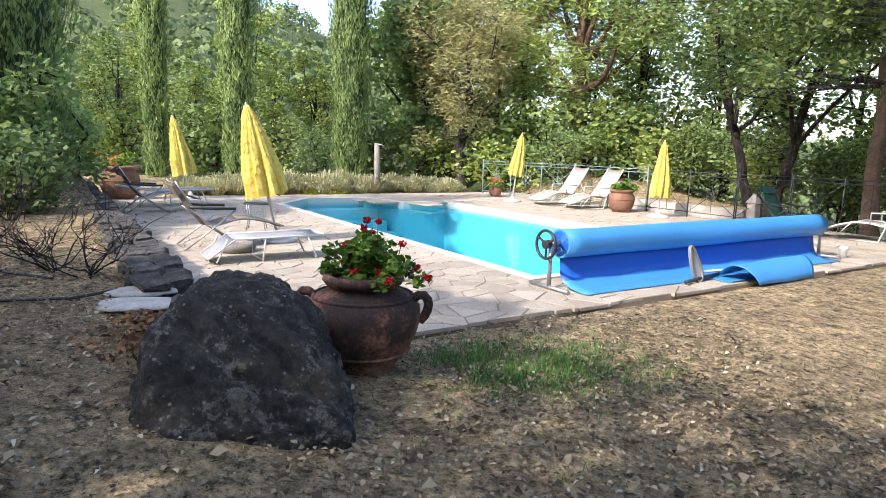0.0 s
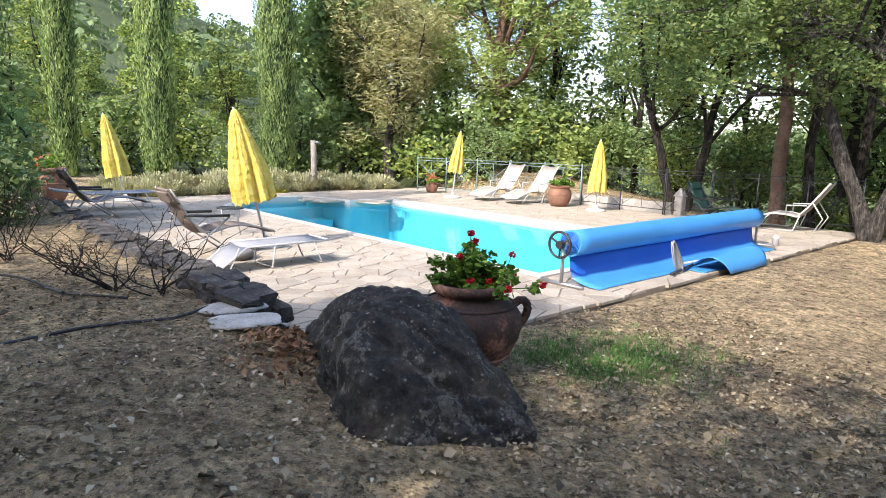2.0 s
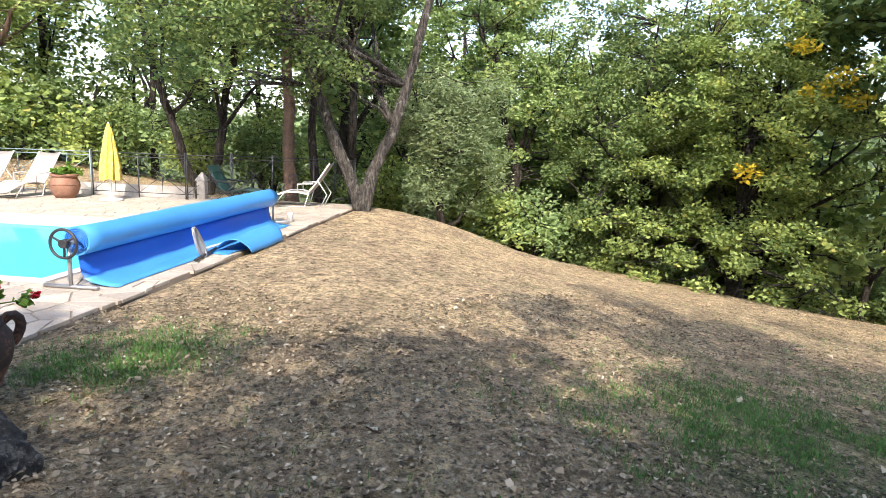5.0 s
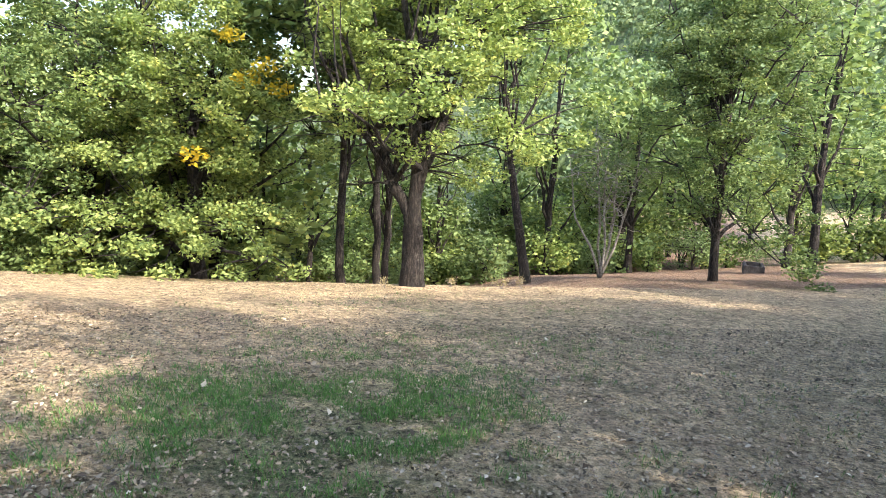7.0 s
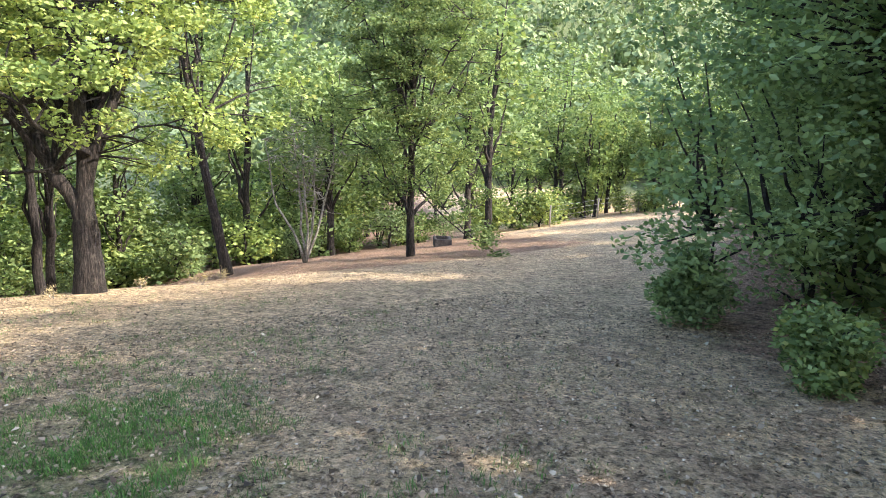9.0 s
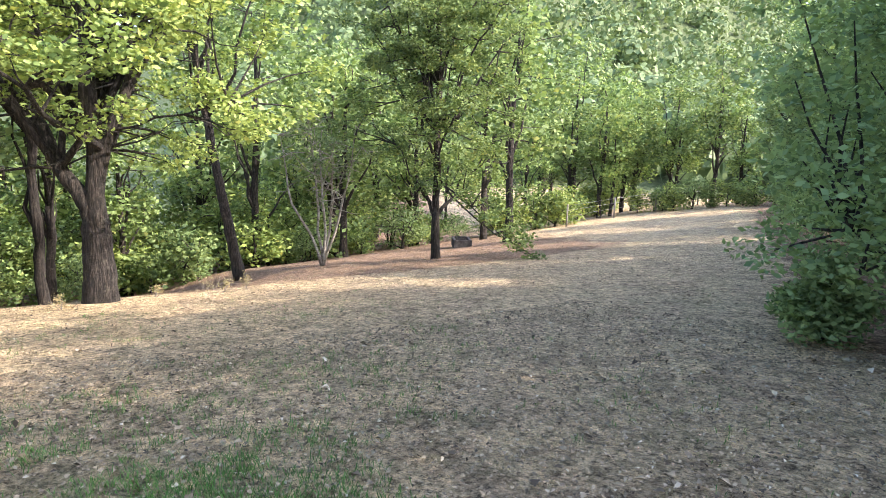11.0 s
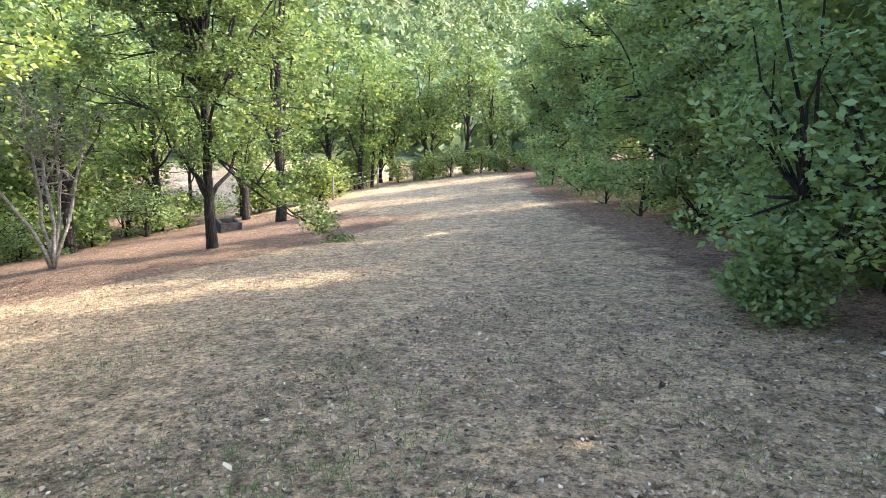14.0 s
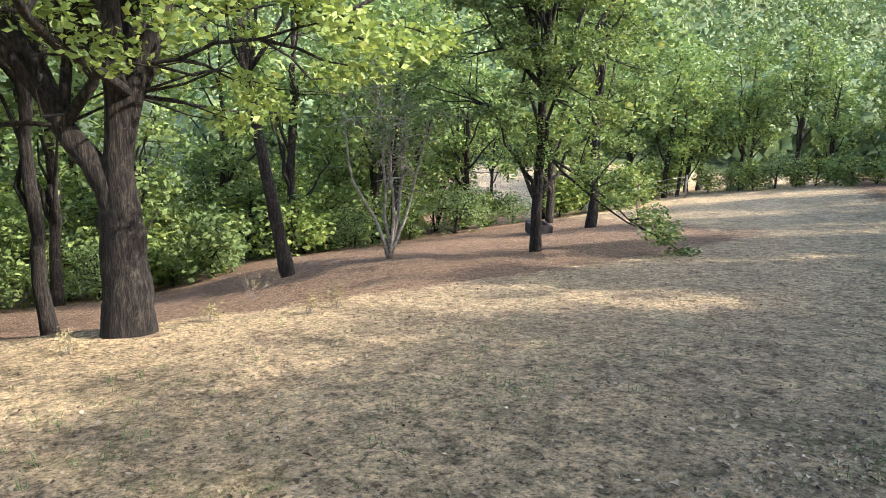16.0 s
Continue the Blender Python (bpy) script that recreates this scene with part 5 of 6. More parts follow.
# ---- pots and plants ----
def urn():
    x, y = -0.48, 3.95
    ob = thing("terracotta_urn", pose(x, y, gz(x, y) - 0.02, 0, 0, 12), "large weathered terracotta urn with blackened sides", "urn")
    prof = [(0.0, 0.0), (0.20, 0.0), (0.215, 0.03), (0.21, 0.06), (0.25, 0.12), (0.31, 0.20), (0.355, 0.30), (0.372, 0.38), (0.365, 0.45), (0.325, 0.51), (0.255, 0.545), (0.215, 0.56), (0.215, 0.585), (0.245, 0.60), (0.262, 0.625), (0.255, 0.655), (0.235, 0.665), (0.215, 0.655), (0.205, 0.60), (0.20, 0.56), (0.0, 0.55)]
    bm = bmesh.new()
    add_lathe(bm, prof, 56)
    for v in bm.verts:
        k = noise.noise(v.co * 5) * 0.008
        v.co += Vector((v.co.x, v.co.y, 0)).normalized() * k if v.co.xy.length > 0.01 else Vector()
    part("body", bm, TERRA, ob)
    for z, r in ((0.17, 0.292), (0.52, 0.315)):
        part("moulding", tube([(r * math.cos(a), r * math.sin(a), z) for a in np.linspace(0, 2 * math.pi, 48, endpoint=False)], 0.012, 8, True), TERRA, ob)
    for a in (-0.25, math.pi - 0.25):
        c, s = math.cos(a), math.sin(a)
        part("handle", tube([(r * c, r * s, z) for r, z in ((0.32, 0.505), (0.355, 0.53), (0.39, 0.53), (0.412, 0.505), (0.42, 0.47), (0.412, 0.43), (0.395, 0.395), (0.365, 0.36))], 0.03, 12), TERRA, ob)
    bm = bmesh.new()
    bmesh.ops.create_circle(bm, cap_ends=True, radius=0.205, segments=32, matrix=pose(0, 0, 0.612))
    part("soil", bm, SOIL, ob)
    plant = thing("geranium", pose(x, y, gz(x, y) + 0.585, 0, 0, 0), "bushy geranium with red flowers growing in the urn", "plant")
    g = np.random.default_rng(3)
    cl = []
    bm = bmesh.new()
    heads = []
    for k in range(46):
        d = np.array([np.clip(g.normal(0, 0.12), -0.26, 0.24), np.clip(g.normal(0, 0.11), -0.24, 0.24), abs(g.normal(0.14, 0.07))])
        d[0] += 0.03
        if k % 7 == 0:
            d *= np.array([1.35, 1.25, 0.35])
            d[2] += 0.02
        cl.append(d)
        add_tube(bm, [(d[0] * 0.2, d[1] * 0.2, 0), tuple(d * np.array([0.6, 0.6, 0.6])), tuple(d)], [0.007, 0.005, 0.003], 5, cap=False)
        if k % 4 == 0 and d[2] > 0.12 or k % 7 == 0:
            h = d * np.array([1.12, 1.12, 1.0]) + np.array([0, 0, 0.11 if d[2] > 0.12 else 0.03])
            add_tube(bm, [tuple(d), tuple(h)], [0.003, 0.0025], 4, cap=False)
            heads.append(h)
    part("stem", bm, GERANIUM_LEAF, plant)
    part_mesh("leaf_mass", quads_mesh("leaf_mass", leaves_at(cl, 34, 0.075, 0.024, 0.7, 0.85, 8, up=1.2), GERANIUM_LEAF), plant)
    for h in heads[:18]:
        part_mesh("flower_head", quads_mesh("flower_head", leaves_at([h], 40, 0.027, 0.011, 0.8, 0.9, int(h[0] * 1e4) % 997 + 2), PETAL), plant, "red geranium flower head")


urn()


def big_pot(m, label, plant_mat, flower, scale=1.0, leafy="green plant growing in a terracotta pot"):
    ob = thing("terracotta_pot", m, label, "pot", "terracotta pots")
    s = scale
    part("body", lathe([(r * s, z * s) for r, z in ((0.0, 0.0), (0.22, 0.0), (0.30, 0.12), (0.345, 0.28), (0.34, 0.40), (0.29, 0.50), (0.28, 0.53), (0.33, 0.55), (0.335, 0.60), (0.29, 0.61), (0.27, 0.54), (0.0, 0.54))], 36, False), TERRA_CLEAN, ob)
    part("rim_band", tube([(0.343 * s * math.cos(a), 0.343 * s * math.sin(a), 0.34 * s) for a in np.linspace(0, 2 * math.pi, 36, endpoint=False)], 0.012 * s, 6, True), TERRA_CLEAN, ob)
    pl = thing("potted_plant", m @ pose(0, 0, 0.545 * s), leafy, "plant")
    g = np.random.default_rng(int(s * 100))
    cl = np.stack([g.normal(0, 0.15 * s, 30), g.normal(0, 0.15 * s, 30), np.abs(g.normal(0.1, 0.07, 30)) * s], -1)
    bm = bmesh.new()
    for c in cl:
        add_tube(bm, [(c[0] * 0.3, c[1] * 0.3, 0), tuple(c)], [0.006, 0.003], 4, cap=False)
    part("stem", bm, GERANIUM_LEAF, pl)
    part_mesh("leaf_mass", quads_mesh("leaf_mass", leaves_at(cl, 28, 0.1 * s, 0.03, 0.7, 0.8, 4), plant_mat), pl)
    if flower:
        part_mesh("flower", quads_mesh("flower", leaves_at(cl[:16] + np.array([0, 0, 0.1]), 18, 0.06, 0.02, 0.7, 0.9, 6), flower), pl, "orange-red flowers")


big_pot(at_site(11.95, 10.72, z=0.004), "brown terracotta pot with clipped green plant", GERANIUM_LEAF, None, 0.9)
big_pot(at_site(1.55, 16.55), "large terracotta pot of orange flowers", GERANIUM_LEAF, PALE_PETAL, 1.25, "orange-flowered plant in a terracotta pot")
big_pot(at_site(11.55, 15.3), "small terracotta pot of pale flowers by the railing", GERANIUM_LEAF, PALE_PETAL, 0.55, "pale orange flowers in a small pot")


# ---- boulder, white slabs ----
def boulder():
    """A long rock: broad back, steep left side, ridge running down to a low tip."""
    outline = [(-180, 0.47), (-143, 0.56), (-112, 0.76), (-80, 0.72), (-43, 0.84), (-10, 0.52), (35, 0.42), (60, 0.44), (84, 0.78), (102, 1.0), (126, 0.96), (160, 0.52), (180, 0.47)]
    tip = Vector((math.cos(radians(-43)), math.sin(radians(-43)), 0))
    bm = bmesh.new()
    bmesh.ops.create_icosphere(bm, subdivisions=6, radius=1.0)
    for v in bm.verts:
        p = v.co.copy()
        a = math.degrees(math.atan2(p.y, p.x))
        reach = float(np.interp(a, [o[0] for o in outline], [o[1] for o in outline]))
        flat = math.hypot(p.x, p.y)
        rho = flat ** 0.78
        d = Vector((p.x, p.y, 0)) / max(flat, 1e-6)
        q = d * reach * rho
        fall = max(0.0, q.dot(tip)) / 0.84
        back = max(0.0, q.y) / 0.92
        top = 0.60 * (1 - 0.80 * fall ** 1.35 - 0.20 * back)
        q.z = math.copysign(abs(p.z) ** 0.8, p.z) * (top if p.z > 0 else 0.3)
        s = q * 2.0
        n1 = noise.fractal(s * 1.1 + Vector((3, 1, 7)), 1.0, 2.0, 3) * 0.055
        n2 = noise.fractal(s * 4.0, 0.7, 2.1, 5) * 0.030
        pits = -0.05 * max(0.0, noise.noise(s * 6.0 + Vector((1, 5, 2))) - 0.2)
        sway = 0.07 * noise.noise(s * 1.5)
        cleft = 0.0
        for off, depth, width in ((-0.16, 0.035, 0.030), (0.07, 0.055, 0.022), (0.30, 0.035, 0.03)):
            line = 0.55 * q.x + 0.84 * q.y + 0.35 * q.z + off + sway
            cleft -= depth * math.exp(-(line / width) ** 2) * max(0.0, p.z)
        q += p.normalized() * (n1 + n2 + pits + cleft)
        v.co = q
    for f in bm.faces:
        f.smooth = True
    me = bpy.data.meshes.new("boulder")
    bm.to_mesh(me)
    bm.free()
    me.materials.append(BOULDER_STONE)
    ob = new("boulder", me)
    ob.matrix_world = pose(-1.0, 3.26, 0.12, 0, 0, 0)
    tagged(ob, "large dark weathered boulder with pale lichen patches", "boulder")


boulder()


def slab(x, y, rx, ry, h, turn, seed):
    bm = bmesh.new()
    bmesh.ops.create_icosphere(bm, subdivisions=4, radius=1.0)
    for v in bm.verts:
        p = v.co.copy()
        k = 1 + 0.22 * noise.noise(p * 1.4 + Vector((seed, 0, 0))) + 0.04 * noise.noise(p * 6)
        v.co = Vector((math.copysign(abs(p.x) ** 0.8, p.x) * rx * k, math.copysign(abs(p.y) ** 0.8, p.y) * ry * k, math.copysign(abs(p.z) ** 0.5, p.z) * h))
    for f in bm.faces:
        f.smooth = True
    me = bpy.data.meshes.new("flat_stone")
    bm.to_mesh(me)
    bm.free()
    me.materials.append(WHITE_STONE)
    ob = new("flat_stone", me)
    ob.matrix_world = pose(x, y, gz(x, y) + 0.012, 0, 0, turn)
    tagged(ob, "flat whitish stone slab lying on the ground", "stone", "white stone slabs")


slab(-2.0, 4.06, 0.24, 0.15, 0.02, 10, 1)
slab(-2.12, 4.40, 0.22, 0.14, 0.02, 20, 2)

# ---- railing and posts ----
RAIL = [(11.7, 16.2), (12.55, 13.0), (12.72, 10.6), (12.72, 8.2), (13.42, 7.4), (13.42, 4.3)]


def railing():
    for (v0, u0), (v1, u1), mat in zip(RAIL, RAIL[1:], [GREEN_METAL, GREEN_METAL, DARK_METAL, DARK_METAL, DARK_METAL]):
        a, b = site(v0, u0), site(v1, u1)
        L = (b - a).length
        yaw = math.degrees(math.atan2(b.y - a.y, b.x - a.x))
        green = mat is GREEN_METAL
        ob = thing("railing", pose(a.x, a.y, 0.0, 0, 0, yaw), "grey-green metal railing with crossed bars" if green else "dark metal railing with crossed bars", "railing", "terrace railing")
        n = max(1, round(L / 1.05))
        w = L / n
        for z in (0.12, 0.96, 1.04):
            part("rail", tube([(0.02, 0, z), (L - 0.02, 0, z)], 0.010, 6), mat, ob)
        for i in range(n + 1):
            part("post", tube([(min(max(i * w, 0.02), L - 0.02), 0, -0.1), (min(max(i * w, 0.02), L - 0.02), 0, 1.1)], 0.015, 6), mat, ob)
        for i in range(n):
            x0, x1, xm = i * w, (i + 1) * w, (i + 0.5) * w
            part("cross_bar", tube([(x0, 0, 0.12), (x1, 0, 0.96)], 0.007, 5), mat, ob)
            part("cross_bar", tube([(x0, 0, 0.96), (x1, 0, 0.12)], 0.007, 5), mat, ob)
            part("ornament", tube([(xm + 0.13 * math.cos(t), 0, 0.54 + 0.13 * math.sin(t)) for t in np.linspace(0, 2 * math.pi, 16, endpoint=False)], 0.008, 5, True), mat, ob)
            part("bar", tube([(xm, 0, 0.12), (xm, 0, 0.96)], 0.008, 5), mat, ob)


railing()


def wooden_post(x, y, h, r, label, group="", mat=WOOD_GREY, name="wooden_post"):
    ob = thing(name, pose(x, y, gz(x, y) - 0.03), label, "post", group)
    bm = tube([(0, 0, 0), (0.01, 0, h * 0.5), (0, 0.01, h), (0, 0.01, h + 0.01)], [r, r * 0.97, r * 0.95, r * 0.8], 10)
    part("shaft", bm, mat, ob)
    return ob


pst = wooden_post(-1.95, 19.0, 1.55, 0.09, "weathered grey wooden post with shower fittings")
part("shower_head", tube([(0, -0.05, 1.5), (0.12, -0.1, 1.52), (0.22, -0.12, 1.46)], 0.018, 6), STEEL, pst)
part("tap", tube([(0.02, -0.1, 0.6), (0.02, -0.16, 0.6), (0.06, -0.18, 0.58)], 0.015, 6), STEEL, pst)
for x, y in ((27.9, -27.8), (28.6, -32.8), (27.7, -35.8), (26.7, -38.9)):
    wooden_post(x, y, 1.35, 0.055, "weathered wooden fence post", "posts of the wire fence")


def wire_fence():
    ob = thing("wire_fence", Matrix(), "thin wire fence at the end of the lawn", "fence")
    pts = [(27.9, -27.8), (28.6, -32.8), (27.7, -35.8), (26.7, -38.9)]
    for h in (0.25, 0.6, 0.95, 1.25):
        part("wire", tube([(x, y, gz(x, y) + h) for x, y in pts], 0.006, 4), STEEL, ob)


wire_fence()


def stone_trough():
    x, y = 23.6, -16.9
    ob = thing("stone_trough", pose(x, y, gz(x, y) - 0.03, 0, 0, -30), "low brown stone trough at the edge of the wood", "trough")
    for sx, sy, cx, cy in ((1.2, 0.12, 0, 0.34), (1.2, 0.12, 0, -0.34), (0.12, 0.56, 0.54, 0), (0.12, 0.56, -0.54, 0)):
        part("side", box_bm(sx, sy, 0.42, pose(cx, cy, 0.21), 0.02), WALL_STONE, ob)
    part("bottom", box_bm(0.96, 0.56, 0.1, pose(0, 0, 0.08)), WALL_STONE, ob)


stone_trough()


# ---- planted bed behind the pool ----
def lavender(x, y, r, h, seed, mat=LAVENDER, name="lavender_bush", label="dry silvery lavender bush"):
    g = np.random.default_rng(seed)
    ob = thing(name, pose(x, y, gz(x, y) - 0.02), label, "bush", "planted bed behind the pool")
    n = 260
    a, rr = g.uniform(0, 2 * math.pi, n), r * np.sqrt(g.random(n))
    base = np.stack([rr * 0.5 * np.cos(a), rr * 0.5 * np.sin(a), np.zeros(n)], -1)
    tip = np.stack([rr * np.cos(a), rr * np.sin(a), h * g.uniform(0.55, 1.0, n) * np.sqrt(1.05 - (rr / r) ** 2 * 0.7)], -1)
    s = np.stack([-np.sin(a), np.cos(a), np.zeros(n)], -1) * 0.013
    part_mesh("stalk_mass", quads_mesh("stalk_mass", np.stack([base - s, base + s, tip + s * 0.9, tip - s * 0.9], 1), mat), ob)
    part_mesh("leaf_mass", quads_mesh("leaf_mass", leaves_at(tip * np.array([0.9, 0.9, 0.75]), 2, 0.08, 0.035, 0.9, 0.4, seed + 1), mat), ob)
    return ob


lav = [lavender(-9.0, 17.2, 0.55, 0.55, k + 5) for k in range(1)]
g = np.random.default_rng(77)
for k in range(44):
    v, u = 3.0 + 8.6 * (k % 22) / 21 + g.uniform(-0.15, 0.15), 17.35 + 0.75 * (k // 22) + g.uniform(-0.2, 0.2)
    p = site(v, u)
    c = copy_thing(lav[0], pose(p.x, p.y, gz(p.x, p.y) - 0.02, 0, 0, g.uniform(0, 360)))
    s = g.uniform(0.7, 1.15)
    c.scale = (s, s, s * g.uniform(0.75, 1.0))
for v in (6.4, 6.9, 7.35):
    p = site(v, 17.1)
    lavender(p.x, p.y, 0.32, 0.22, 50 + int(v * 3), YELLOW_GREEN, "low_shrub", "low yellow-green clipped shrub")


# ---- garden at the left of the wall ----
def twiggy(x, y, h, seed, n=9):
    g = np.random.default_rng(seed)
    ob = thing("twiggy_shrub", pose(x, y, gz(x, y) - 0.02), "bare twiggy brown shrub with few dry leaves", "shrub", "dry shrubs beside the wall")
    bm = bmesh.new()
    tips = []
    for k in range(n):
        d = np.array([g.normal(0, 0.5), g.normal(0, 0.5), g.uniform(0.5, 1.0)]) * h
        pts = wobbly((g.normal(0, 0.03), g.normal(0, 0.03), 0), d, 7, 0.25, g)
        add_tube(bm, pts, np.linspace(0.007, 0.0018, 7), 4, cap=False)
        for q in (2, 3, 4, 5):
            e = pts[q] + g.normal(0, 0.18, 3) * h + np.array([0, 0, 0.06])
            add_tube(bm, wobbly(pts[q], e, 4, 0.2, g), np.linspace(0.0045, 0.0015, 4), 3, cap=False)
            tips.append(e)
    part("branching", bm, BARK, ob)
    part_mesh("dry_foliage", quads_mesh("dry_foliage", leaves_at(tips, 3, 0.05, 0.014, 1, 0.5, seed), LITTER), ob)


for k, (x, y, h) in enumerate([(-3.1, 5.0, 0.75), (-2.75, 4.85, 0.6), (-3.6, 5.6, 0.55), (-4.4, 6.2, 0.7), (-5.2, 7.6, 0.8), (-4.2, 4.6, 0.5)]):
    twiggy(x, y, h, 200 + k)
for k, (x, y, r, h) in enumerate([(-6.3, 9.7, 0.85, 2.1), (-7.6, 12.4, 1.3, 2.6), (-5.7, 8.5, 0.6, 1.1)]):
    make_tree("shrub", "dark leafy shrub beside the cypress", "shrub", (x, y), h * 0.8, (r, 0.0, h), 40, 90, 0.06, DARK_LEAF, BARK, 0.04, 210 + k, 0.4, limbs=6)


def hose():
    ob = thing("garden_hose", Matrix(), "black irrigation hose lying on the ground", "hose")
    for pts in ([(-4.6, 2.9), (-3.6, 3.35), (-3.0, 3.9), (-2.5, 4.15), (-2.25, 4.5)], [(-6.5, 7.0), (-5.2, 5.9), (-4.2, 5.5), (-3.4, 4.9), (-2.8, 4.6)]):
        line = []
        for (ax, ay), (bx, by) in zip(pts, pts[1:]):
            for t in np.linspace(0, 1, 8, endpoint=False):
                x, y = ax + (bx - ax) * t, ay + (by - ay) * t
                x, y = x + 0.04 * math.sin(5 * y), y + 0.04 * math.sin(6 * x)
                line.append((x, y, gz(x, y) + 0.02))
        part("pipe", tube(line, 0.011, 6), BLACK_PLASTIC, ob)


hose()


def weed(x, y, h, seed):
    """A dry weed: a few thin forked stalks with seed heads."""
    g = np.random.default_rng(seed)
    ob = thing("dry_weed", pose(x, y, gz(x, y) - 0.02), "thin dry straw-coloured weed at the lawn's rim", "weed", "weeds on the rim")
    tips = []
    bm = bmesh.new()
    for k in range(7):
        d = np.array([g.normal(0, 0.3), g.normal(0, 0.3), g.uniform(0.6, 1.0)]) * h
        pts = wobbly((0, 0, 0), d, 6, 0.2, g)
        add_tube(bm, pts, np.linspace(0.006, 0.002, 6), 4, cap=False)
        tips += [d, pts[4], pts[3] + g.normal(0, 0.05, 3)]
    part("stalk", bm, WOOD_GREY, ob)
    part_mesh("dry_foliage", quads_mesh("dry_foliage", leaves_at(tips, 9, 0.07, 0.02, 1, 0.5, seed), DRY_GRASS), ob)


for k, (x, y, h) in enumerate([(21.2, -5.3, 0.75), (14.5, -4.5, 0.4), (14.2, -3.9, 0.3), (13.8, -1.0, 0.25), (14.7, -2.7, 0.3)]):
    weed(x, y, h, 400 + k)


def leaf_pile(x, y):
    """Russet dead leaves drifted against the boulder."""
    russet = foliage("russet_leaf", (0.07, 0.035, 0.022), (0.25, 0.14, 0.085), (0.40, 0.28, 0.19), 0.1, 0.8)
    g = np.random.default_rng(17)
    n = 420
    px, py = g.normal(x, 0.13, n), g.normal(y, 0.24, n)
    heap = 0.09 * np.exp(-((px - x) / 0.2) ** 2 - ((py - y) / 0.3) ** 2)
    c = np.stack([px, py, ground_z(px, py) + 0.01 + heap * g.random(n)], -1)
    co = leaves_at(c, 1, 0.01, 0.026, 0.5, 0.6, 18, up=1.5)
    tagged(new("leaf_pile", quads_mesh("leaf_pile", co, russet)), "drift of russet dead leaves beside the boulder", "leaf litter", "", "stuff")


leaf_pile(-1.68, 3.62)


# ---- ground cover ----
def strewn(n, seed, spots, soft_edge=False):
    """Random places on the lawn, in and about the given areas, off the terrace."""
    g = np.random.default_rng(seed)
    out = []
    for x0, x1, y0, y1, share in spots:
        k = int(n * share)
        draw = g.normal if soft_edge else g.uniform
        out.append(np.stack([draw(x0, x1, k), draw(y0, y1, k)], -1))
    p = np.concatenate(out)
    v, u = 0.846 * p[:, 0] + 0.533 * p[:, 1], -0.533 * p[:, 0] + 0.846 * p[:, 1]
    keep = ~((v > 0.35) & (u > 4.1)) & ~(((p[:, 0] + 1.02) / 0.5) ** 2 + ((p[:, 1] - 3.28) / 0.75) ** 2 < 1)
    return p[keep]


def litter():
    """Curled dead leaves: two halves bent up along the midrib."""
    p = strewn(84000, 61, [(-5, 2.5, 0.5, 5.5, 0.26), (0, 8, -8, 4, 0.48), (7, 20, -18, 3, 0.26)])
    g = np.random.default_rng(62)
    n = len(p)
    c = np.stack([p[:, 0], p[:, 1], ground_z(p[:, 0], p[:, 1]) + g.uniform(0.008, 0.03, n)], -1)
    a = np.stack([g.normal(0, 1, n), g.normal(0, 1, n), g.normal(0, 0.25, n)], -1)
    a /= np.linalg.norm(a, axis=1, keepdims=True)
    nn = np.stack([g.normal(0, 0.3, n), g.normal(0, 0.3, n), np.ones(n)], -1)
    b = np.cross(nn, a)
    b /= np.linalg.norm(b, axis=1, keepdims=True)
    s = g.uniform(0.007, 0.022, (n, 1)) * (1 + 0.9 * (g.random((n, 1)) > 0.95))
    a, b = a * s, b * s * g.uniform(0.45, 0.8, (n, 1))
    lift = np.zeros((n, 3))
    lift[:, 2:] = s * g.uniform(0.1, 0.6, (n, 1))
    tagged(new("leaf_litter", quads_mesh("leaf_litter", np.stack([c - a, c + b + lift + a * 0.2, c + a, c - b + lift - a * 0.2], 1), LITTER)), "dry brown fallen leaves strewn over the lawn", "leaf litter", "", "stuff")


litter()


def blades(name, n, seed, spots, mat, label, h, thin=None, soft_edge=False):
    p = strewn(n, seed, spots, soft_edge)
    g = np.random.default_rng(seed + 1)
    if thin:
        keep = np.array([noise.noise(Vector((x * 0.55, y * 0.55, 3.0))) + 0.55 * noise.noise(Vector((x * 2.3, y * 2.3, 8.0))) + random.uniform(-0.35, 0.2) > thin for x, y in p])
        p = p[keep]
    p = np.repeat(p, 5, axis=0) + g.normal(0, 0.03, (len(p) * 5, 2))
    n = len(p)
    base = np.stack([p[:, 0], p[:, 1], ground_z(p[:, 0], p[:, 1]) - 0.005], -1)
    a = g.uniform(0, 2 * math.pi, n)
    hh = h * g.uniform(0.4, 1.2, n)
    tip = base + np.stack([np.cos(a) * hh * 0.7, np.sin(a) * hh * 0.7, hh], -1)
    mid = base * 0.5 + tip * 0.5 + np.stack([np.zeros(n), np.zeros(n), hh * 0.15], -1)
    s = np.stack([-np.sin(a), np.cos(a), np.zeros(n)], -1) * 0.004
    tagged(new(name, quads_mesh(name, np.stack([base - s, mid - s * 0.5, tip, mid + s], 1), mat)), label, "grass", "", "stuff")


blades("green_grass", 22000, 71, [(3.0, 1.35, -0.35, 1.0, 0.72), (0.5, 0.45, 4.1, 0.3, 0.07), (7.0, 2.6, -2.0, 2.2, 0.12)], GRASS, "patchy green grass tufts in the lawn", 0.06, 0.04, True)
blades("dry_grass", 9000, 73, [(-5, 4, -1, 5, 0.3), (2, 10, -8, 7, 0.45), (9, 15.5, -9, 6, 0.25)], DRY_GRASS, "short dry straw-coloured grass in the lawn", 0.022)


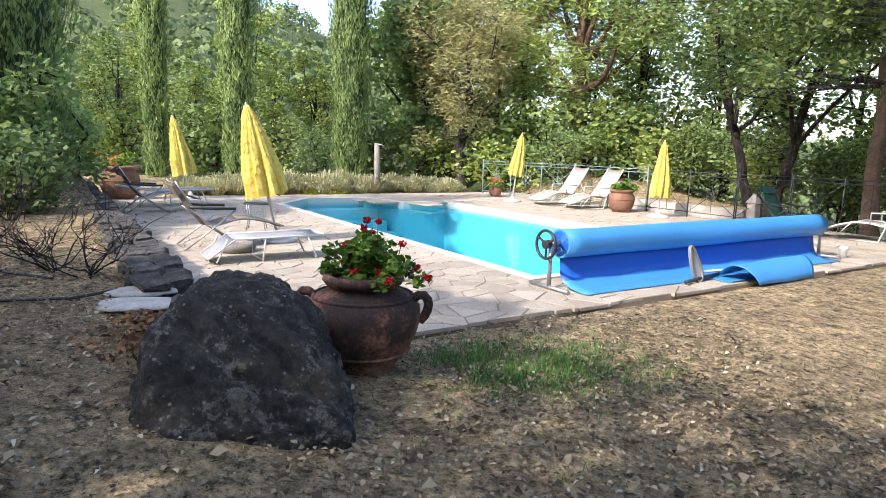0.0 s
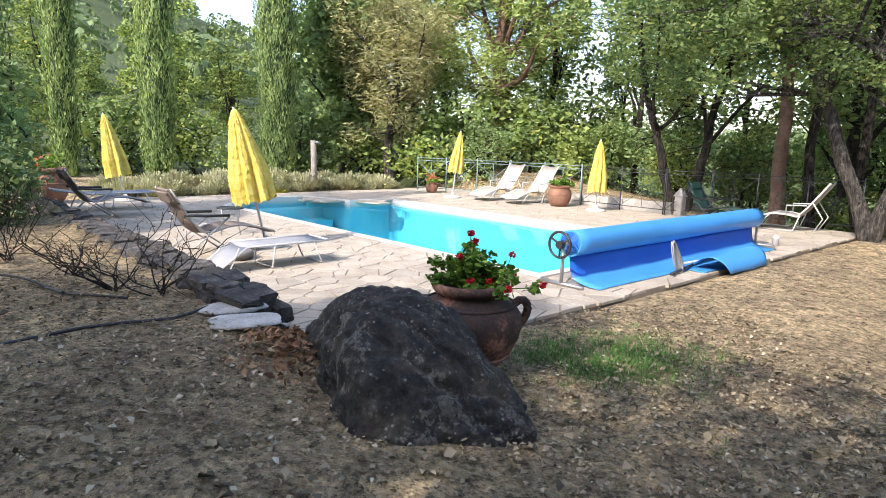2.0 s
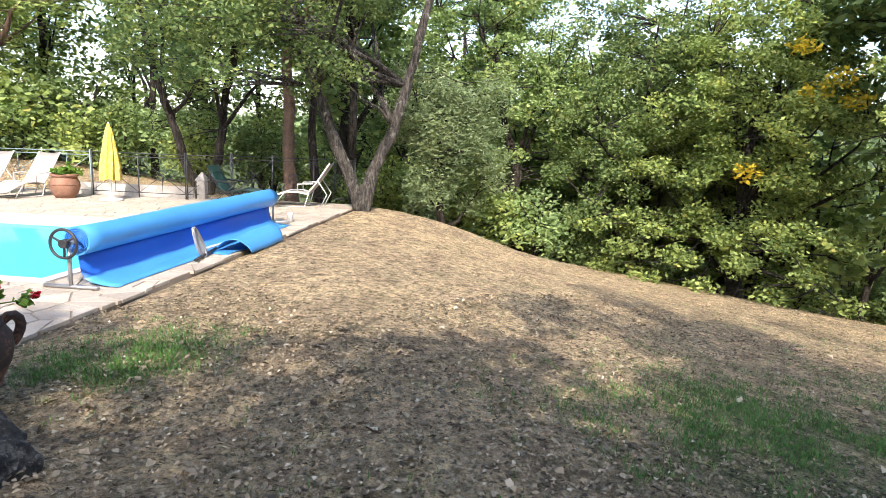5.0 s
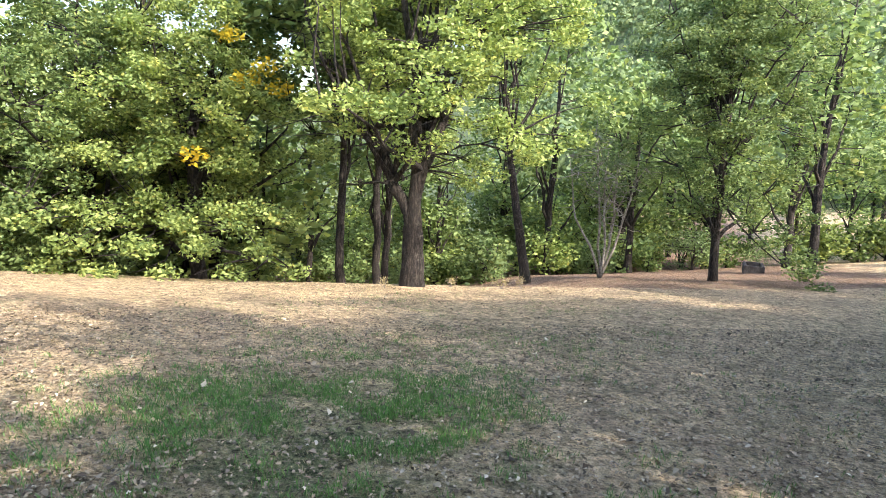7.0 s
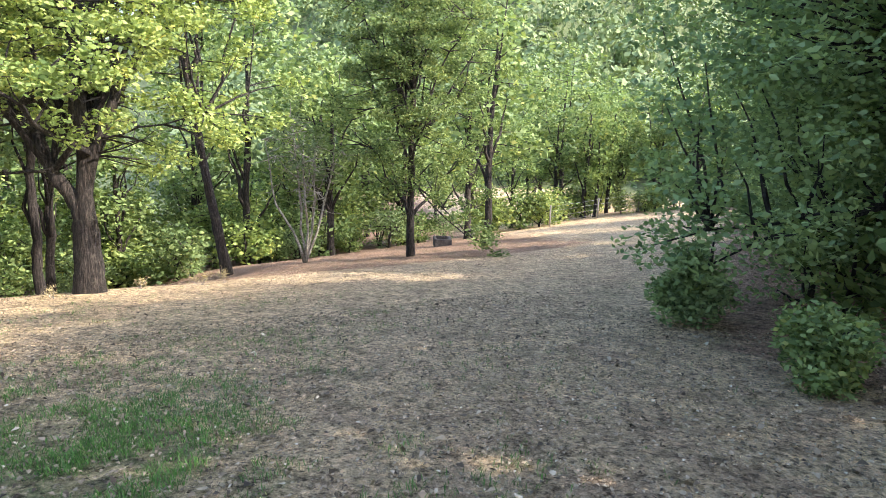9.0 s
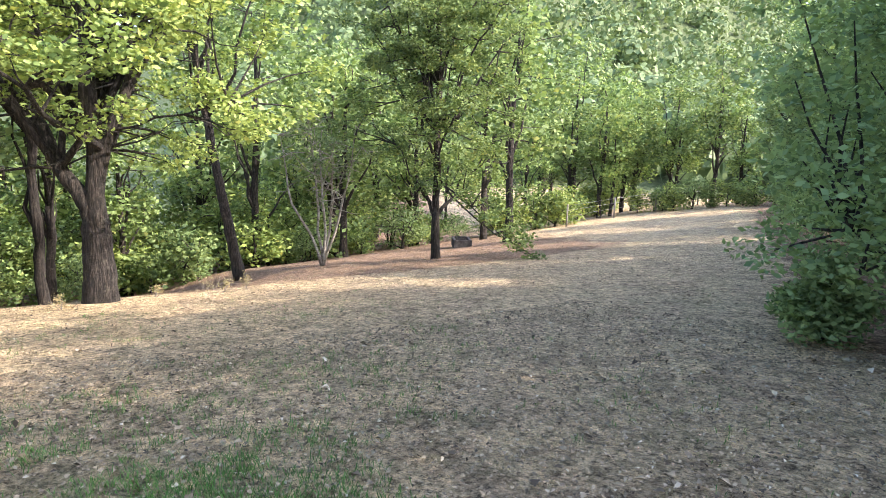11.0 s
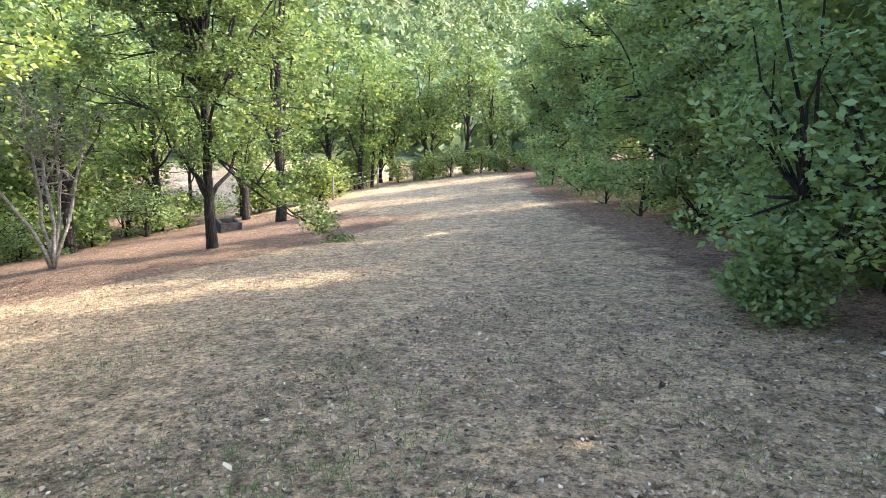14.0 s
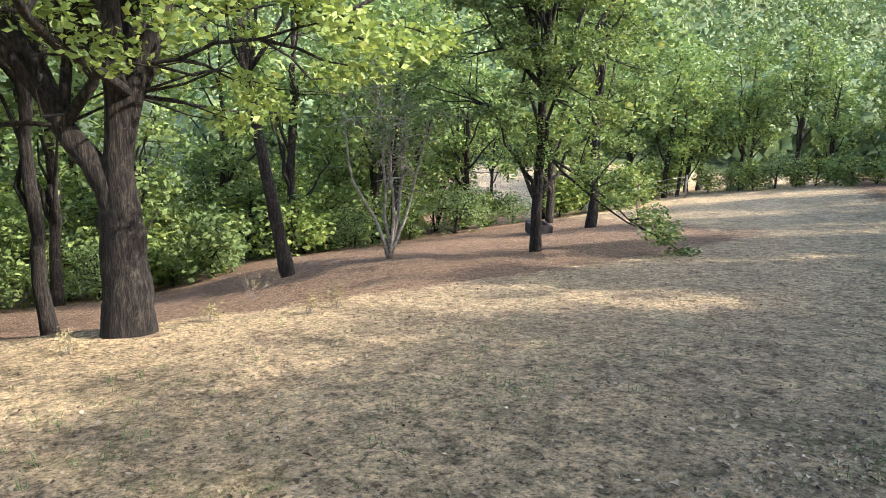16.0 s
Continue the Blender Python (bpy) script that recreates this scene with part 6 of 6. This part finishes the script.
# ---- stones of the low wall ----
def stone_mesh(seed, sx, sy, sz):
    g = np.random.default_rng(seed)
    bm = bmesh.new()
    bmesh.ops.create_cube(bm, size=1.0)
    bmesh.ops.bevel(bm, geom=bm.edges[:], offset=0.14, segments=1, affect="EDGES")
    for v in bm.verts:
        v.co = Vector((v.co.x * sx, v.co.y * sy, v.co.z * sz)) + Vector(g.normal(0, 0.011, 3))
    me = bpy.data.meshes.new("stone")
    bm.to_mesh(me)
    bm.free()
    me.materials.append(WALL_STONE)
    return me


def low_wall():
    bm = bmesh.new()
    m = pose(0, 0, 0, 0, 0, DECK_YAW) @ Matrix.Translation((0.73, 10.9, 0.12))
    core = part("wall_west", box_bm(0.30, 12.1, 0.5, m, 0.02), STONE_DARK, None)
    tagged(core, "low dark dry-stone wall beside the terrace", "wall", "", "structure")
    kinds = [stone_mesh(300 + k, *s) for k, s in enumerate([(0.21, 0.30, 0.07), (0.19, 0.22, 0.08), (0.22, 0.36, 0.06), (0.18, 0.18, 0.07), (0.20, 0.26, 0.07)])]
    sides = [stone_mesh(320 + k, *s) for k, s in enumerate([(0.10, 0.36, 0.15), (0.10, 0.27, 0.17), (0.11, 0.42, 0.14)])]
    g = np.random.default_rng(9)
    for row, v in enumerate((0.63, 0.83)):
        u = 4.72 + 0.12 * row
        while u < 16.8:
            k = g.integers(len(kinds))
            length = (0.30, 0.22, 0.36, 0.18, 0.26)[k]
            p = site(v + g.uniform(-0.02, 0.02), u + length / 2, 0.40 + g.uniform(-0.02, 0.025))
            o = new("stone", kinds[k])
            o.parent = core
            o.matrix_world = pose(p.x, p.y, p.z, g.uniform(-4, 4), g.uniform(-4, 4), DECK_YAW + g.uniform(-7, 7))
            u += length + 0.012
    for v, z in ((0.915, 0.10), (0.92, 0.26), (0.55, 0.30)):
        u = 4.74
        while u < 14:
            k = g.integers(len(sides))
            length = (0.36, 0.27, 0.42)[k]
            p = site(v, u + length / 2, z + g.uniform(-0.01, 0.01))
            o = new("stone", sides[k])
            o.parent = core
            o.matrix_world = pose(p.x, p.y, p.z, g.uniform(-3, 3), 0, DECK_YAW + g.uniform(-4, 4))
            u += length + 0.015


low_wall()


def border_wall():
    """The pale low wall along the far terrace edge, with a small capped pillar."""
    m = pose(0, 0, 0, 0, 0, DECK_YAW) @ Matrix.Translation((12.98, 9.8, 0.03))
    w = part("wall_east", box_bm(0.22, 3.4, 0.50, m, 0.02), WHITE_STONE, None)
    tagged(w, "low pale stone wall behind the railing", "wall", "", "structure")
    p = site(13.0, 7.95)
    ob = thing("stone_pillar", pose(p.x, p.y, -0.2, 0, 0, DECK_YAW), "small pale stone pillar with a pointed cap", "pillar")
    part("shaft", box_bm(0.2, 0.2, 0.66, pose(0, 0, 0.33), 0.015), WHITE_STONE, ob)
    bm = bmesh.new()
    bmesh.ops.create_cone(bm, cap_ends=True, segments=4, radius1=0.18, radius2=0.02, depth=0.2, matrix=pose(0, 0, 0.75, 0, 0, 45))
    part("cap", bm, WHITE_STONE, ob)


border_wall()


# ---- paving stones ----
def pave():
    g = np.random.default_rng(12)
    cells = flagstones()
    near = sorted(range(len(cells)), key=lambda i: cells[i][0][1] * 1.0 + max(0, cells[i][0][0] - 9) * 0.6)[:300]
    near = set(near)
    verts, faces = [], []
    for i, (p, poly) in enumerate(cells):
        vs, fs = stone_verts(poly, -0.03, 0.003, 0.004, g.uniform(-0.001, 0.002))
        if i in near:
            me = mesh_of("flagstone", vs, fs, FLAG)
            o = new("flagstone", me)
            o.parent = DECK
        else:
            k = len(verts)
            verts += vs
            faces += [tuple(k + j for j in f) for f in fs]
    o = new("flagstones", mesh_of("flagstones", verts, faces, FLAG))
    o.parent = DECK
    tagged(o, kind="stuff")


pave()
